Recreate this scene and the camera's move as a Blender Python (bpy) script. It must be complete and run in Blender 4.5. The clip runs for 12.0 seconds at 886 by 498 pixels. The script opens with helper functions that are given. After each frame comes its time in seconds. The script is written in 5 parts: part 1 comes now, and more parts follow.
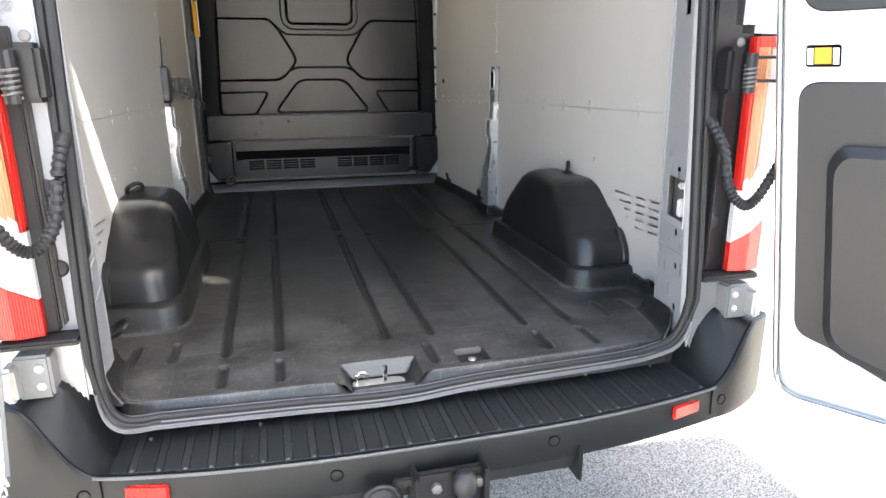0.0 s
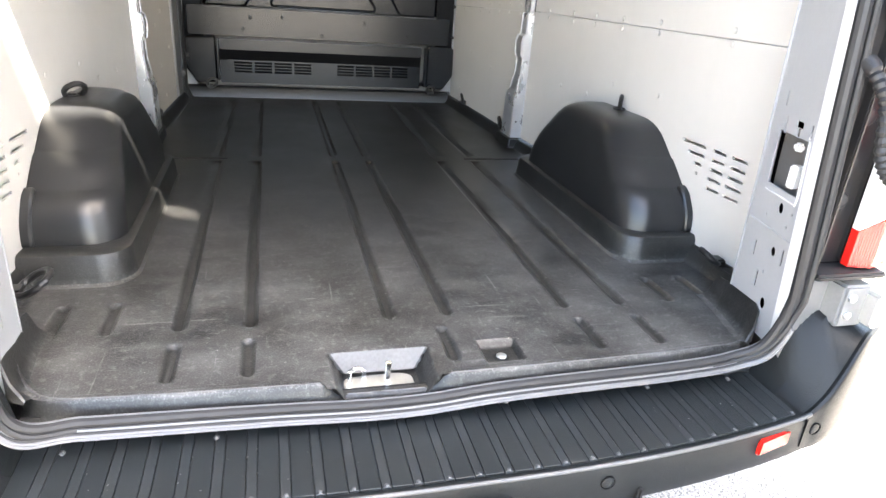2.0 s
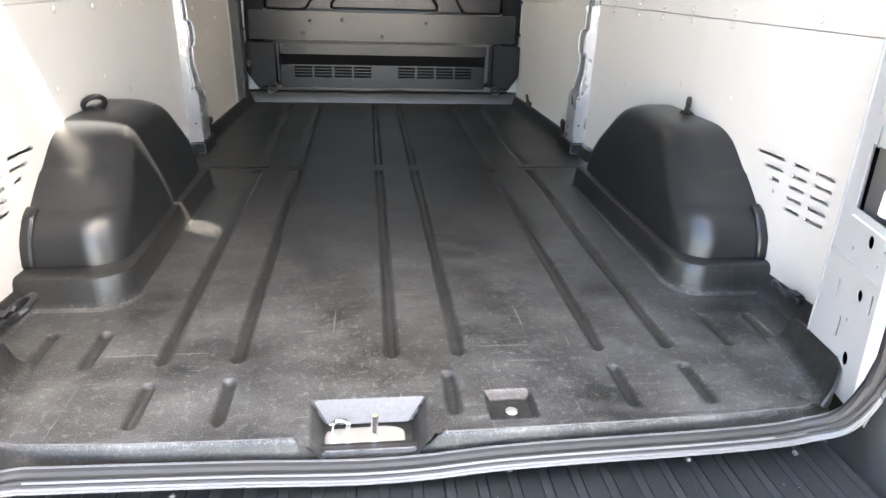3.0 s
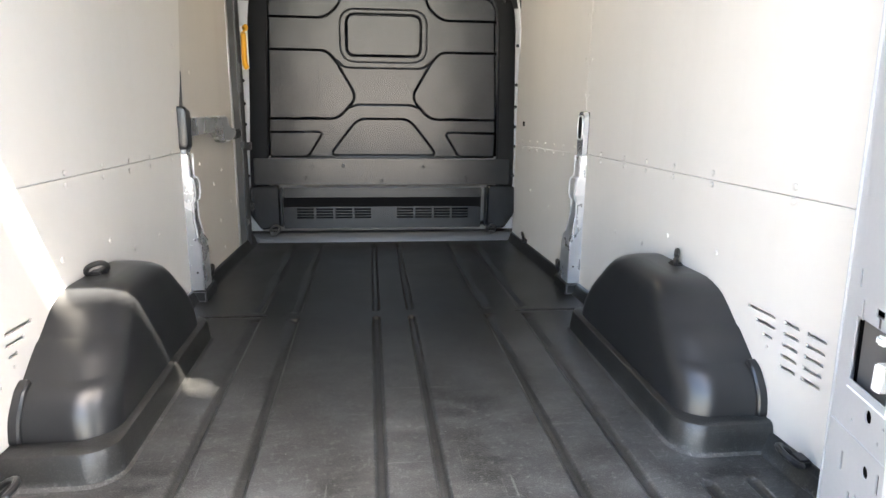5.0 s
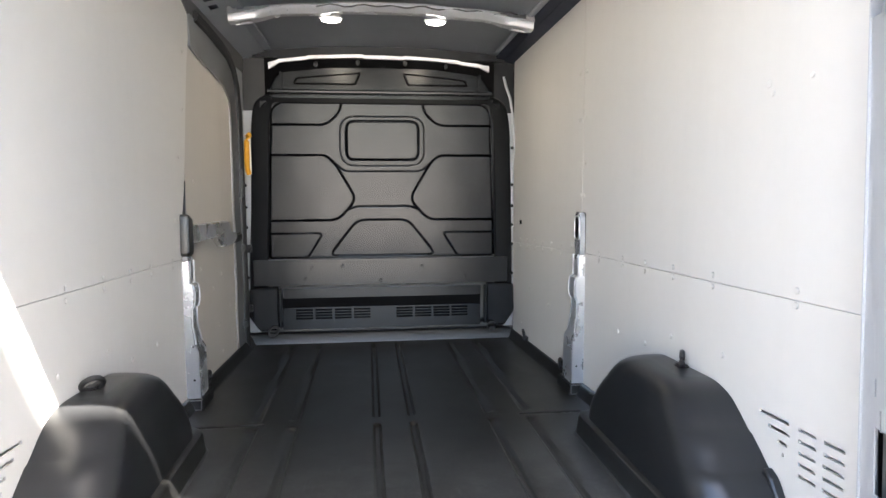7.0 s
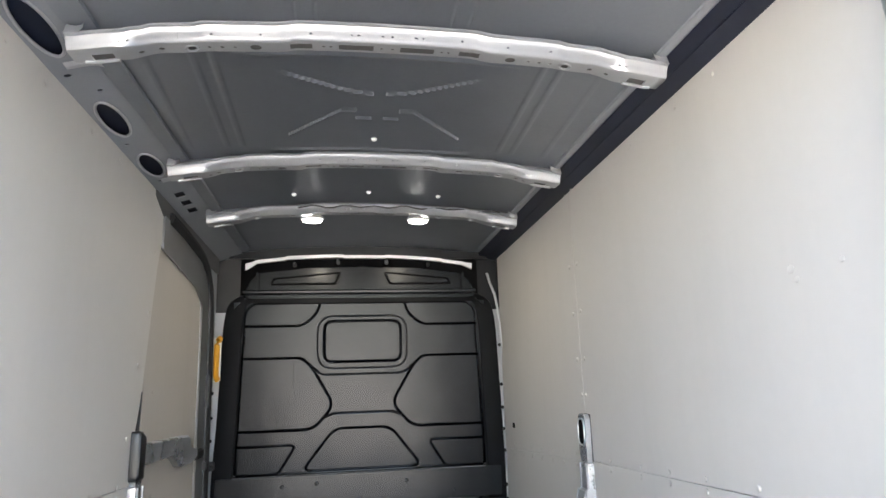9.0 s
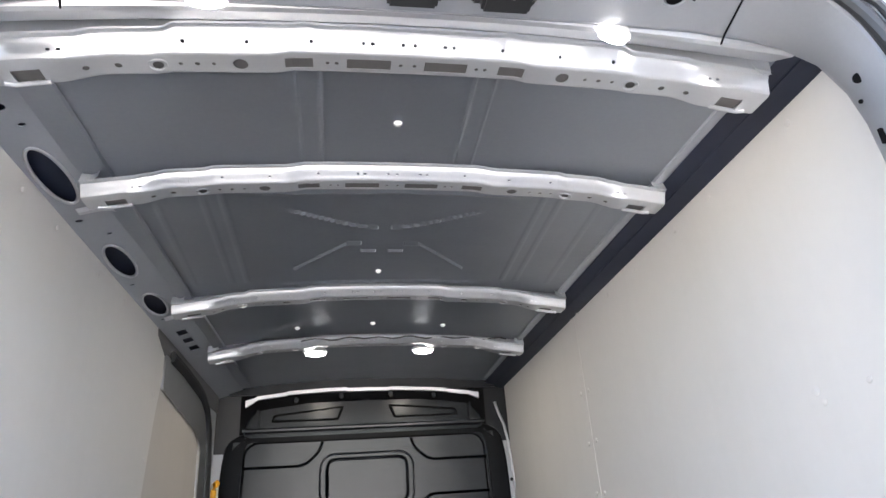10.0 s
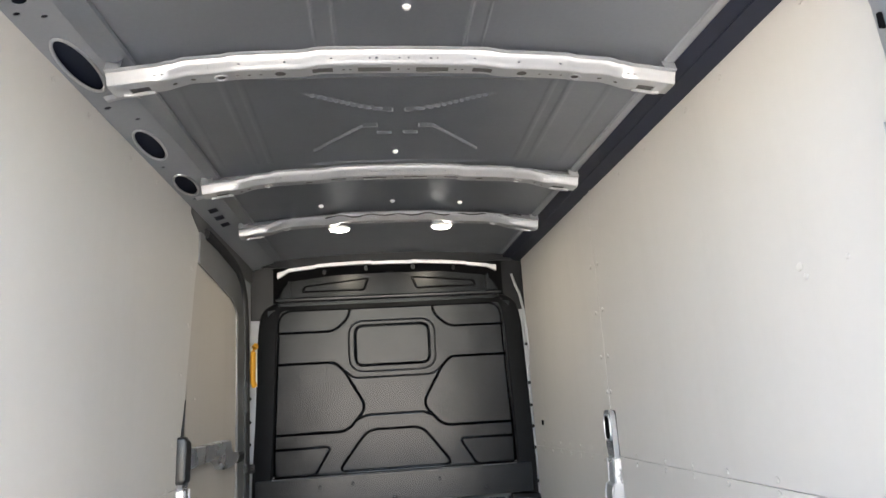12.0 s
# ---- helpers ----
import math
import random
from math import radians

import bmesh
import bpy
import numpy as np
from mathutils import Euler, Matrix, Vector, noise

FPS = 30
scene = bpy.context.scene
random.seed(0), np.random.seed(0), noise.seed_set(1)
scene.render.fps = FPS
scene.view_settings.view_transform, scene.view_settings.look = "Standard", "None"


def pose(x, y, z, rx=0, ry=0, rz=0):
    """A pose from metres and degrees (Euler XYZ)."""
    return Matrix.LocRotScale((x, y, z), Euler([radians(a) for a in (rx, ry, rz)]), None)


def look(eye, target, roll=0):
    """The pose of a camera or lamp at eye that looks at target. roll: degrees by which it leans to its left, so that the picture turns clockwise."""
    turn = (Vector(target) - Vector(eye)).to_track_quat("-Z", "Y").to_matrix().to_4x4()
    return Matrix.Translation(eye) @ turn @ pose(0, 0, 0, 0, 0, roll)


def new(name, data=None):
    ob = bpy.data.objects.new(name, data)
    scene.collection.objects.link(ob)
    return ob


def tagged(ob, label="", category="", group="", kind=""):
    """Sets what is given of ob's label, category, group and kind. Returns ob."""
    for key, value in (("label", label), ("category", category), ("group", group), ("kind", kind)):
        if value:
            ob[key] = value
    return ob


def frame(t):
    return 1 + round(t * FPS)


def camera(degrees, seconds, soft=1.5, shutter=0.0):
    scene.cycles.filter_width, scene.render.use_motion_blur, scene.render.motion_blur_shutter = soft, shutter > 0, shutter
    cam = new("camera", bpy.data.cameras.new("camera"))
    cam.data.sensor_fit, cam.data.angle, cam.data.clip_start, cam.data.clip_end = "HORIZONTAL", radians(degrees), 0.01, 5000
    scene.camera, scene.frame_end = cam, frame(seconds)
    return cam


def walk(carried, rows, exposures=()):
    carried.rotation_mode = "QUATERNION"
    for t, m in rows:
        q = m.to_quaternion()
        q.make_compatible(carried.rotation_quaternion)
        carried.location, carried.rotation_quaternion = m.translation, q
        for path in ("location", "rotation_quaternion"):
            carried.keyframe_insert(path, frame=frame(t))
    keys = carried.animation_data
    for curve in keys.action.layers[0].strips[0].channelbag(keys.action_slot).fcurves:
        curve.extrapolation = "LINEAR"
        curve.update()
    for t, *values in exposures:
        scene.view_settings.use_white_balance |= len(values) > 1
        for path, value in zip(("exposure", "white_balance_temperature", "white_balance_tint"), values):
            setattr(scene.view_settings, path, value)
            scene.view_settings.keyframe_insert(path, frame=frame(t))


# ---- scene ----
cam = camera(69.7, 12.0)

PATH = [
    (0, (-0.346, -1.334, 0.746), (0.15, 0.527, 0.207), -0.2),
    (0.5, (-0.326, -1.303, 0.739), (0.156, 0.549, 0.158), 0.3),
    (1, (-0.309, -1.151, 0.724), (0.199, 0.668, 0.063), 2.0),
    (1.5, (-0.32, -0.954, 0.719), (0.222, 0.831, -0.001), 4.1),
    (2, (-0.31, -0.874, 0.707), (0.199, 0.893, -0.078), 4.5),
    (2.5, (-0.198, -0.785, 0.709), (0.128, 1.03, -0.066), 3.0),
    (2.7, (-0.137, -0.748, 0.706), (0.105, 1.062, -0.109), 2.1),
    (4.3, (-0.077, -0.685, 0.779), (0.139, 1.204, 0.158), 1.4),
    (4.5, (-0.08, -0.688, 0.793), (0.135, 1.216, 0.219), 1.0),
    (5, (-0.084, -0.697, 0.818), (0.141, 1.235, 0.354), 0.8),
    (5.5, (-0.093, -0.723, 0.843), (0.129, 1.233, 0.49), 0.5),
    (6, (-0.095, -0.701, 0.842), (0.13, 1.258, 0.504), 0.8),
    (6.5, (-0.098, -0.696, 0.846), (0.123, 1.265, 0.523), 1.0),
    (7, (-0.093, -0.685, 0.862), (0.143, 1.292, 0.677), -0.2),
    (7.2, (-0.091, -0.678, 0.869), (0.144, 1.303, 0.718), -0.2),
    (8.8, (-0.113, -0.519, 0.877), (0.197, 1.426, 1.226), -1.1),
    (9, (-0.116, -0.488, 0.881), (0.201, 1.44, 1.307), -1.9),
    (9.5, (-0.133, -0.466, 0.896), (0.19, 1.396, 1.551), -3.0),
    (10, (-0.136, -0.473, 0.902), (0.184, 1.334, 1.699), -4.1),
    (10.5, (-0.143, -0.494, 0.914), (0.191, 1.273, 1.789), -5.2),
    (11, (-0.147, -0.489, 0.912), (0.181, 1.296, 1.752), -5.2),
    (11.5, (-0.142, -0.49, 0.905), (0.168, 1.381, 1.54), -3.8),
    (12, (-0.108, -0.573, 0.89), (0.122, 1.368, 1.315), -3.4),
]
walk(cam, [(t, look(eye, target, roll)) for t, eye, target, roll in PATH], [
    (0, 3.65, 6850, 8), (1, 3.9, 6900, 8), (2.5, 4.72, 7100, 10), (4.5, 4.68, 7000, 10), (5.5, 4.50, 6900, 9), (7, 4.36, 6650, 10), (9, 4.05, 6450, 9), (9.5, 4.15, 6350, 10),
    (10.5, 3.9, 6100, 12), (11, 3.85, 6150, 10), (11.5, 4.06, 6450, 9), (12, 4.12, 6700, 9)])

# ---- world, sun ----
SUN_DIR = Vector((0.8, -1.0, 1.88)).normalized()      # towards the sun
world = bpy.data.worlds.new("world")
scene.world = world
world.use_nodes = True
wn = world.node_tree
sky = wn.nodes.new("ShaderNodeTexSky")
sky.sky_type = "NISHITA"
sky.sun_disc = False
sky.sun_elevation = math.asin(SUN_DIR.z)
sky.sun_rotation = math.atan2(SUN_DIR.x, SUN_DIR.y)
sky.dust_density = 2.0
wn.links.new(sky.outputs["Color"], wn.nodes["Background"].inputs["Color"])
wn.nodes["Background"].inputs["Strength"].default_value = 0.08
sun = new("sun", bpy.data.lights.new("sun", "SUN"))
sun.data.energy = 5.0
sun.data.angle = radians(0.5)
sun.data.color = (1.0, 0.95, 0.88)
sun.matrix_world = look((4, -5, 9.4), (0, 0, 0))


# ---- materials ----
def material(name, color, rough=0.5, metal=0.0, grain=60.0, bump=0.1, vary=0.15, stain=None, stain_scale=3.0,
             stain_lo=0.5, stain_hi=0.7, rough_vary=0.1, streak=None, coat=0.0, spec=0.5, fine_lo=0.0, fine_hi=1.0):
    """A surface with colour change at two scales, uneven gloss and a fine relief."""
    m = bpy.data.materials.new(name)
    m.use_nodes = True
    nt = m.node_tree
    p = nt.nodes["Principled BSDF"]
    p.inputs["Metallic"].default_value = metal
    p.inputs["Coat Weight"].default_value = coat
    p.inputs["Specular IOR Level"].default_value = spec
    tc = nt.nodes.new("ShaderNodeTexCoord")
    mp = nt.nodes.new("ShaderNodeMapping")
    nt.links.new(tc.outputs["Object"], mp.inputs["Vector"])
    if streak:
        mp.inputs["Scale"].default_value = streak
    big = nt.nodes.new("ShaderNodeTexNoise")
    big.inputs["Scale"].default_value = stain_scale
    big.inputs["Detail"].default_value = 8
    big.inputs["Roughness"].default_value = 0.65
    nt.links.new(mp.outputs["Vector"], big.inputs["Vector"])
    fine = nt.nodes.new("ShaderNodeTexNoise")
    fine.inputs["Scale"].default_value = grain
    fine.inputs["Detail"].default_value = 4
    nt.links.new(tc.outputs["Object"], fine.inputs["Vector"])
    ramp = nt.nodes.new("ShaderNodeMapRange")
    ramp.inputs["From Min"].default_value = stain_lo
    ramp.inputs["From Max"].default_value = stain_hi
    nt.links.new(big.outputs["Fac"], ramp.inputs["Value"])
    mix = nt.nodes.new("ShaderNodeMix")
    mix.data_type = "RGBA"
    mix.inputs["A"].default_value = (*color, 1)
    mix.inputs["B"].default_value = (*(stain or [c * (1 - vary) for c in color]), 1)
    nt.links.new(ramp.outputs["Result"], mix.inputs["Factor"])
    hsv = nt.nodes.new("ShaderNodeHueSaturation")
    vr = nt.nodes.new("ShaderNodeMapRange")
    vr.inputs["From Min"].default_value, vr.inputs["From Max"].default_value = fine_lo, fine_hi
    vr.inputs["To Min"].default_value = 1 - vary * 0.6
    vr.inputs["To Max"].default_value = 1 + vary * 0.6
    nt.links.new(fine.outputs["Fac"], vr.inputs["Value"])
    nt.links.new(vr.outputs["Result"], hsv.inputs["Value"])
    nt.links.new(mix.outputs["Result"], hsv.inputs["Color"])
    nt.links.new(hsv.outputs["Color"], p.inputs["Base Color"])
    rr = nt.nodes.new("ShaderNodeMapRange")
    rr.inputs["To Min"].default_value = max(0.02, rough - rough_vary)
    rr.inputs["To Max"].default_value = min(1.0, rough + rough_vary)
    nt.links.new(big.outputs["Fac"], rr.inputs["Value"])
    nt.links.new(rr.outputs["Result"], p.inputs["Roughness"])
    if bump:
        b = nt.nodes.new("ShaderNodeBump")
        b.inputs["Strength"].default_value = bump
        b.inputs["Distance"].default_value = 0.002
        nt.links.new(fine.outputs["Fac"], b.inputs["Height"])
        nt.links.new(b.outputs["Normal"], p.inputs["Normal"])
    return m


def glowing(name, color, strength):
    m = bpy.data.materials.new(name)
    m.use_nodes = True
    p = m.node_tree.nodes["Principled BSDF"]
    p.inputs["Base Color"].default_value = (*color, 1)
    p.inputs["Emission Color"].default_value = (*color, 1)
    p.inputs["Emission Strength"].default_value = strength
    return m


def lens(name, color, rough=0.08, trans=0.5):
    m = bpy.data.materials.new(name)
    m.use_nodes = True
    p = m.node_tree.nodes["Principled BSDF"]
    p.inputs["Base Color"].default_value = (*color, 1)
    p.inputs["Roughness"].default_value = rough
    p.inputs["Transmission Weight"].default_value = trans
    wv = m.node_tree.nodes.new("ShaderNodeTexWave")
    wv.inputs["Scale"].default_value = 60
    tc = m.node_tree.nodes.new("ShaderNodeTexCoord")
    m.node_tree.links.new(tc.outputs["Object"], wv.inputs["Vector"])
    b = m.node_tree.nodes.new("ShaderNodeBump")
    b.inputs["Strength"].default_value = 0.4
    b.inputs["Distance"].default_value = 0.003
    m.node_tree.links.new(wv.outputs["Fac"], b.inputs["Height"])
    m.node_tree.links.new(b.outputs["Normal"], p.inputs["Normal"])
    return m


LINER = material("black_liner_plastic", (0.0085, 0.0087, 0.0085), 0.33, grain=240, bump=0.35, vary=0.3,
                 stain=(0.013, 0.0132, 0.013), stain_scale=2.6, stain_lo=0.5, stain_hi=0.75, rough_vary=0.14)


def add_scratches(m, y_full, y_none, pale):
    """Pale scuffs and short scratches, thickest where goods are dragged over the rear edge."""
    nt = m.node_tree
    hsv = next(n for n in nt.nodes if n.type == "HUE_SAT")
    p = nt.nodes["Principled BSDF"]
    tc = next(n for n in nt.nodes if n.type == "TEX_COORD")
    sep = nt.nodes.new("ShaderNodeSeparateXYZ")
    nt.links.new(tc.outputs["Object"], sep.inputs["Vector"])
    grad = nt.nodes.new("ShaderNodeMapRange")
    grad.inputs["From Min"].default_value, grad.inputs["From Max"].default_value = y_none, y_full
    grad.inputs["To Min"].default_value = 0.07
    nt.links.new(sep.outputs["Y"], grad.inputs["Value"])
    total = None
    for scale, stretch, lo, hi in ((5.0, (1, 1, 1), 0.36, 1.30), (17.0, (0.6, 1, 1), 0.44, 0.95), (95.0, (1, 0.05, 1), 0.66, 0.72), (60.0, (0.05, 1, 1), 0.66, 0.73), (300.0, (1, 1, 1), 0.50, 0.74), (70.0, (1, 1, 1), 0.55, 0.75), (130.0, (0.10, 1, 1), 0.66, 0.72)):
        mp = nt.nodes.new("ShaderNodeMapping")
        mp.inputs["Scale"].default_value = stretch
        mp.inputs["Rotation"].default_value = (0, 0, math.sin(scale * 1.7) * 0.5)
        nz = nt.nodes.new("ShaderNodeTexNoise")
        nz.inputs["Scale"].default_value = scale
        nz.inputs["Detail"].default_value = 5
        mr = nt.nodes.new("ShaderNodeMapRange")
        mr.inputs["From Min"].default_value, mr.inputs["From Max"].default_value = lo, hi
        nt.links.new(tc.outputs["Object"], mp.inputs["Vector"])
        nt.links.new(mp.outputs["Vector"], nz.inputs["Vector"])
        nt.links.new(nz.outputs["Fac"], mr.inputs["Value"])
        if total is None:
            total = mr
        else:
            ad = nt.nodes.new("ShaderNodeMath")
            ad.operation = "MULTIPLY_ADD"
            ad.inputs[1].default_value = 0.45
            nt.links.new(mr.outputs["Result"], ad.inputs[0])
            nt.links.new(total.outputs[0], ad.inputs[2])
            total = ad
    mul = nt.nodes.new("ShaderNodeMath")
    mul.operation = "MULTIPLY"
    mul.use_clamp = True
    # the wear sits on the flat, not down in the grooves nor on the upturned sides
    high, low = nt.nodes.new("ShaderNodeMapRange"), nt.nodes.new("ShaderNodeMapRange")
    high.inputs["From Min"].default_value, high.inputs["From Max"].default_value = -0.006, -0.001
    low.inputs["From Min"].default_value, low.inputs["From Max"].default_value = 0.02, 0.004
    low.inputs["To Min"].default_value = 0.25
    high.inputs["To Min"].default_value = 0.3
    for node in (high, low):
        nt.links.new(sep.outputs["Z"], node.inputs["Value"])
        ml = nt.nodes.new("ShaderNodeMath")
        ml.operation = "MULTIPLY"
        nt.links.new(total.outputs[0], ml.inputs[0])
        nt.links.new(node.outputs["Result"], ml.inputs[1])
        total = ml
    nt.links.new(total.outputs[0], mul.inputs[0])
    nt.links.new(grad.outputs["Result"], mul.inputs[1])
    mx = nt.nodes.new("ShaderNodeMix")
    mx.data_type = "RGBA"
    mx.inputs["B"].default_value = (*pale, 1)
    nt.links.new(mul.outputs[0], mx.inputs["Factor"])
    nt.links.new(hsv.outputs["Color"], mx.inputs["A"])
    nt.links.new(mx.outputs["Result"], p.inputs["Base Color"])


add_scratches(LINER, 0.25, 1.6, (0.185, 0.183, 0.176))
ARCH = material("black_moulded_plastic", (0.0145, 0.0150, 0.0160), 0.30, grain=300, bump=0.07, vary=0.05, rough_vary=0.04)
BULK = material("black_bulkhead_plastic", (0.0050, 0.0068, 0.0098), 0.24, grain=260, bump=0.06, vary=0.2, rough_vary=0.07, spec=0.37,
                stain=(0.006, 0.0068, 0.0085), stain_scale=2.0)
BULKRIM = material("matt_black_rim_plastic", (0.0045, 0.005, 0.0062), 0.5, grain=260, bump=0.15, vary=0.2, rough_vary=0.08, spec=0.22)
BULKGREY = material("dark_grey_plastic", (0.0095, 0.0105, 0.0125), 0.40, grain=260, bump=0.2, vary=0.2, rough_vary=0.08, spec=0.3)
PANEL = material("grey_beige_lining_board", (0.578, 0.558, 0.524), 0.55, grain=30, bump=0.03, vary=0.03, stain_scale=1.0,
                 stain=(0.562, 0.543, 0.508), streak=(1, 5, 0.4), rough_vary=0.06, spec=0.3)
DOORBOARD = material("brownish_grey_door_board", (0.47, 0.44, 0.395), 0.55, grain=30, bump=0.03, vary=0.03, stain_scale=1.0, streak=(1, 5, 0.4), rough_vary=0.06, spec=0.3)
STEEL = material("silver_painted_steel", (0.44, 0.45, 0.46), 0.36, metal=0.85, grain=120, bump=0.05, vary=0.07, rough_vary=0.08)
BOWSTEEL = material("bright_bow_steel", (0.56, 0.57, 0.585), 0.33, metal=0.6, grain=120, bump=0.04, vary=0.06, rough_vary=0.06)
POSTSTEEL = material("pale_silver_post_paint", (0.44, 0.45, 0.465), 0.36, metal=0.2, grain=120, bump=0.05, vary=0.06, rough_vary=0.08)
POSTGALV = material("bare_galvanised_post", (0.56, 0.57, 0.59), 0.27, metal=0.7, grain=120, bump=0.05, vary=0.10, rough_vary=0.10)
HINGESTEEL = material("weathered_hinge_steel", (0.24, 0.245, 0.25), 0.42, metal=0.4, grain=120, bump=0.1, vary=0.2, rough_vary=0.1)
HEADSTEEL = material("silver_header_paint", (0.33, 0.345, 0.37), 0.42, metal=0.3, grain=120, bump=0.05, vary=0.06, rough_vary=0.08)
ROOF = material("silver_roof_skin", (0.35, 0.37, 0.405), 0.40, metal=0.82, grain=90, bump=0.04, vary=0.07, stain_scale=1.5, rough_vary=0.08)
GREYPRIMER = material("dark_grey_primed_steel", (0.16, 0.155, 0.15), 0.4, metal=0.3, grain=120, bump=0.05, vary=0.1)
BODY = material("white_body_paint", (0.80, 0.80, 0.80), 0.25, grain=60, bump=0.0, vary=0.03, coat=0.5, rough_vary=0.05)
ALU = material("aluminium_sill", (0.055, 0.055, 0.055), 0.45, metal=0.5, grain=150, bump=0.1, vary=0.15, streak=(1, 20, 20))
RUBBER = material("black_rubber", (0.018, 0.018, 0.019), 0.55, grain=200, bump=0.1, vary=0.2)
FLECK = material("pale_dirt", (0.34, 0.33, 0.31), 0.8, grain=200, bump=0.2, vary=0.3)
# grey of the sill trim, also used to paint highlight lines on the seal
SEALLINE = material("grey_trim_and_highlight", (0.15, 0.15, 0.155), 0.36, grain=200, bump=0.1, vary=0.2, metal=0.2)
BUMPER = material("grained_bumper_plastic", (0.0075, 0.0092, 0.0100), 0.48, grain=420, bump=0.4, vary=0.2, stain=(0.012, 0.0140, 0.0150),
                  stain_scale=5, rough_vary=0.1, spec=0.36)
# lighter copy of the bumper plastic, painting the brighter light on the upward pads
PAD = material("lit_tread_plastic", (0.0135, 0.0165, 0.0178), 0.45, grain=420, bump=0.4, vary=0.2, stain=(0.020, 0.0235, 0.025), stain_scale=7, rough_vary=0.1)
TREAD = material("worn_tread_plastic", (0.021, 0.0245, 0.026), 0.43, grain=420, bump=0.3, vary=0.3, stain=(0.042, 0.046, 0.048), stain_scale=14, stain_lo=0.5, stain_hi=0.8, rough_vary=0.12)
# pale tone for scuffed plastic and for the painted highlight of the liner edge
SCUFF_SHEEN = material("scuff_and_sheen_plastic", (0.115, 0.115, 0.116), 0.5, grain=160, bump=0.3, vary=0.4)
ZINC = material("zinc_plate", (0.62, 0.62, 0.60), 0.35, metal=0.8, grain=120, bump=0.1, vary=0.15)
CHROME = material("bright_striker_steel", (0.75, 0.75, 0.74), 0.2, metal=1.0, grain=80, bump=0.02, vary=0.05)
# near-black that paints shade in holes and gaps; also seams and dark trim
DARK = material("hole_shade_and_dark_trim", (0.004, 0.004, 0.0045), 0.8, grain=40, bump=0.0, vary=0.1, spec=0.08)
BLACKMETAL = material("black_coated_steel", (0.013, 0.013, 0.014), 0.4, grain=180, bump=0.15, vary=0.25, stain=(0.030, 0.026, 0.023), stain_scale=9)
YELLOW = material("orange_handle_plastic", (0.75, 0.36, 0.02), 0.4, grain=80, bump=0.05, vary=0.1)
WHITEPL = material("white_connector_plastic", (0.75, 0.75, 0.73), 0.4, grain=80, bump=0.05, vary=0.08)
RED = lens("red_lens", (0.75, 0.02, 0.015), 0.12, 0.2)
AMBER = lens("amber_lens", (0.90, 0.42, 0.22), 0.12, 0.3)
CLEAR = lens("clear_lens", (0.85, 0.85, 0.85), 0.1, 0.3)
LED = glowing("lit_lamp_lens", (1.0, 0.95, 0.88), 1.3)
DARKBLUE = material("dark_navy_trim", (0.010, 0.014, 0.030), 0.42, grain=120, bump=0.1, vary=0.15)
DOORTRIM = material("dark_grey_door_trim", (0.024, 0.024, 0.025), 0.42, grain=200, bump=0.2, vary=0.15)
GROUND = material("sunlit_bleached_asphalt", (0.262, 0.245, 0.226), 0.85, grain=190, bump=1.0, vary=1.2, stain=(0.32, 0.30, 0.278), stain_scale=0.8, fine_lo=0.34, fine_hi=0.66)
SHADEWALL = material("unseen_shade_wall", (0.62, 0.60, 0.56), 0.85, grain=40, bump=0.3, vary=0.08)


# ---- mesh helpers ----
def part(name, bm, mat, parent=None, label="", smooth=False):
    me = bpy.data.meshes.new(name)
    bm.to_mesh(me)
    bm.free()
    return link_mesh(name, me, mat, parent, label, smooth)


def placed(ob):
    own = ob.matrix_parent_inverse @ ob.matrix_basis
    return placed(ob.parent) @ own if ob.parent else ob.matrix_basis.copy()


def link_mesh(name, me, mat, parent=None, label="", smooth=False):
    if mat and not me.materials:
        me.materials.append(mat)
    if smooth:
        me.polygons.foreach_set("use_smooth", [True] * len(me.polygons))
        me.set_sharp_from_angle(angle=radians(28))
    ob = new(name, me)
    if parent:
        ob.parent = parent
        base = placed(parent)
        ob.matrix_parent_inverse = base.inverted()
    if label:
        ob["label"] = label
    return ob


def raw(name, verts, faces, mat, parent=None, label="", smooth=False):
    me = bpy.data.meshes.new(name)
    me.from_pydata([tuple(v) for v in verts], [], faces)
    bm = bmesh.new()
    bm.from_mesh(me)
    bmesh.ops.recalc_face_normals(bm, faces=bm.faces)
    bm.to_mesh(me)
    bm.free()
    return link_mesh(name, me, mat, parent, label, smooth)


def empty(name, at, label, category, group="", kind=""):
    ob = new(name)
    ob.location = at
    ob.empty_display_size = 0.02
    ob.matrix_basis = Matrix.Translation(at)
    return tagged(ob, label, category, group, kind)


def box(name, lo, hi, mat, parent=None, label="", bevel=0.004, m=None, taper=None):
    bm = bmesh.new()
    bmesh.ops.create_cube(bm, size=1)
    c = [(a + b) / 2 for a, b in zip(lo, hi)]
    s = [abs(b - a) for a, b in zip(lo, hi)]
    for v in bm.verts:
        k = (taper if taper and v.co.z > 0 else 1)
        v.co = Vector((c[0] + v.co.x * s[0] * k, c[1] + v.co.y * s[1] * k, c[2] + v.co.z * s[2]))
    if bevel:
        bmesh.ops.bevel(bm, geom=bm.edges[:], offset=min(bevel, min(s) * 0.45), segments=2, affect="EDGES")
    if m:
        bm.transform(m)
    return part(name, bm, mat, parent, label, True)


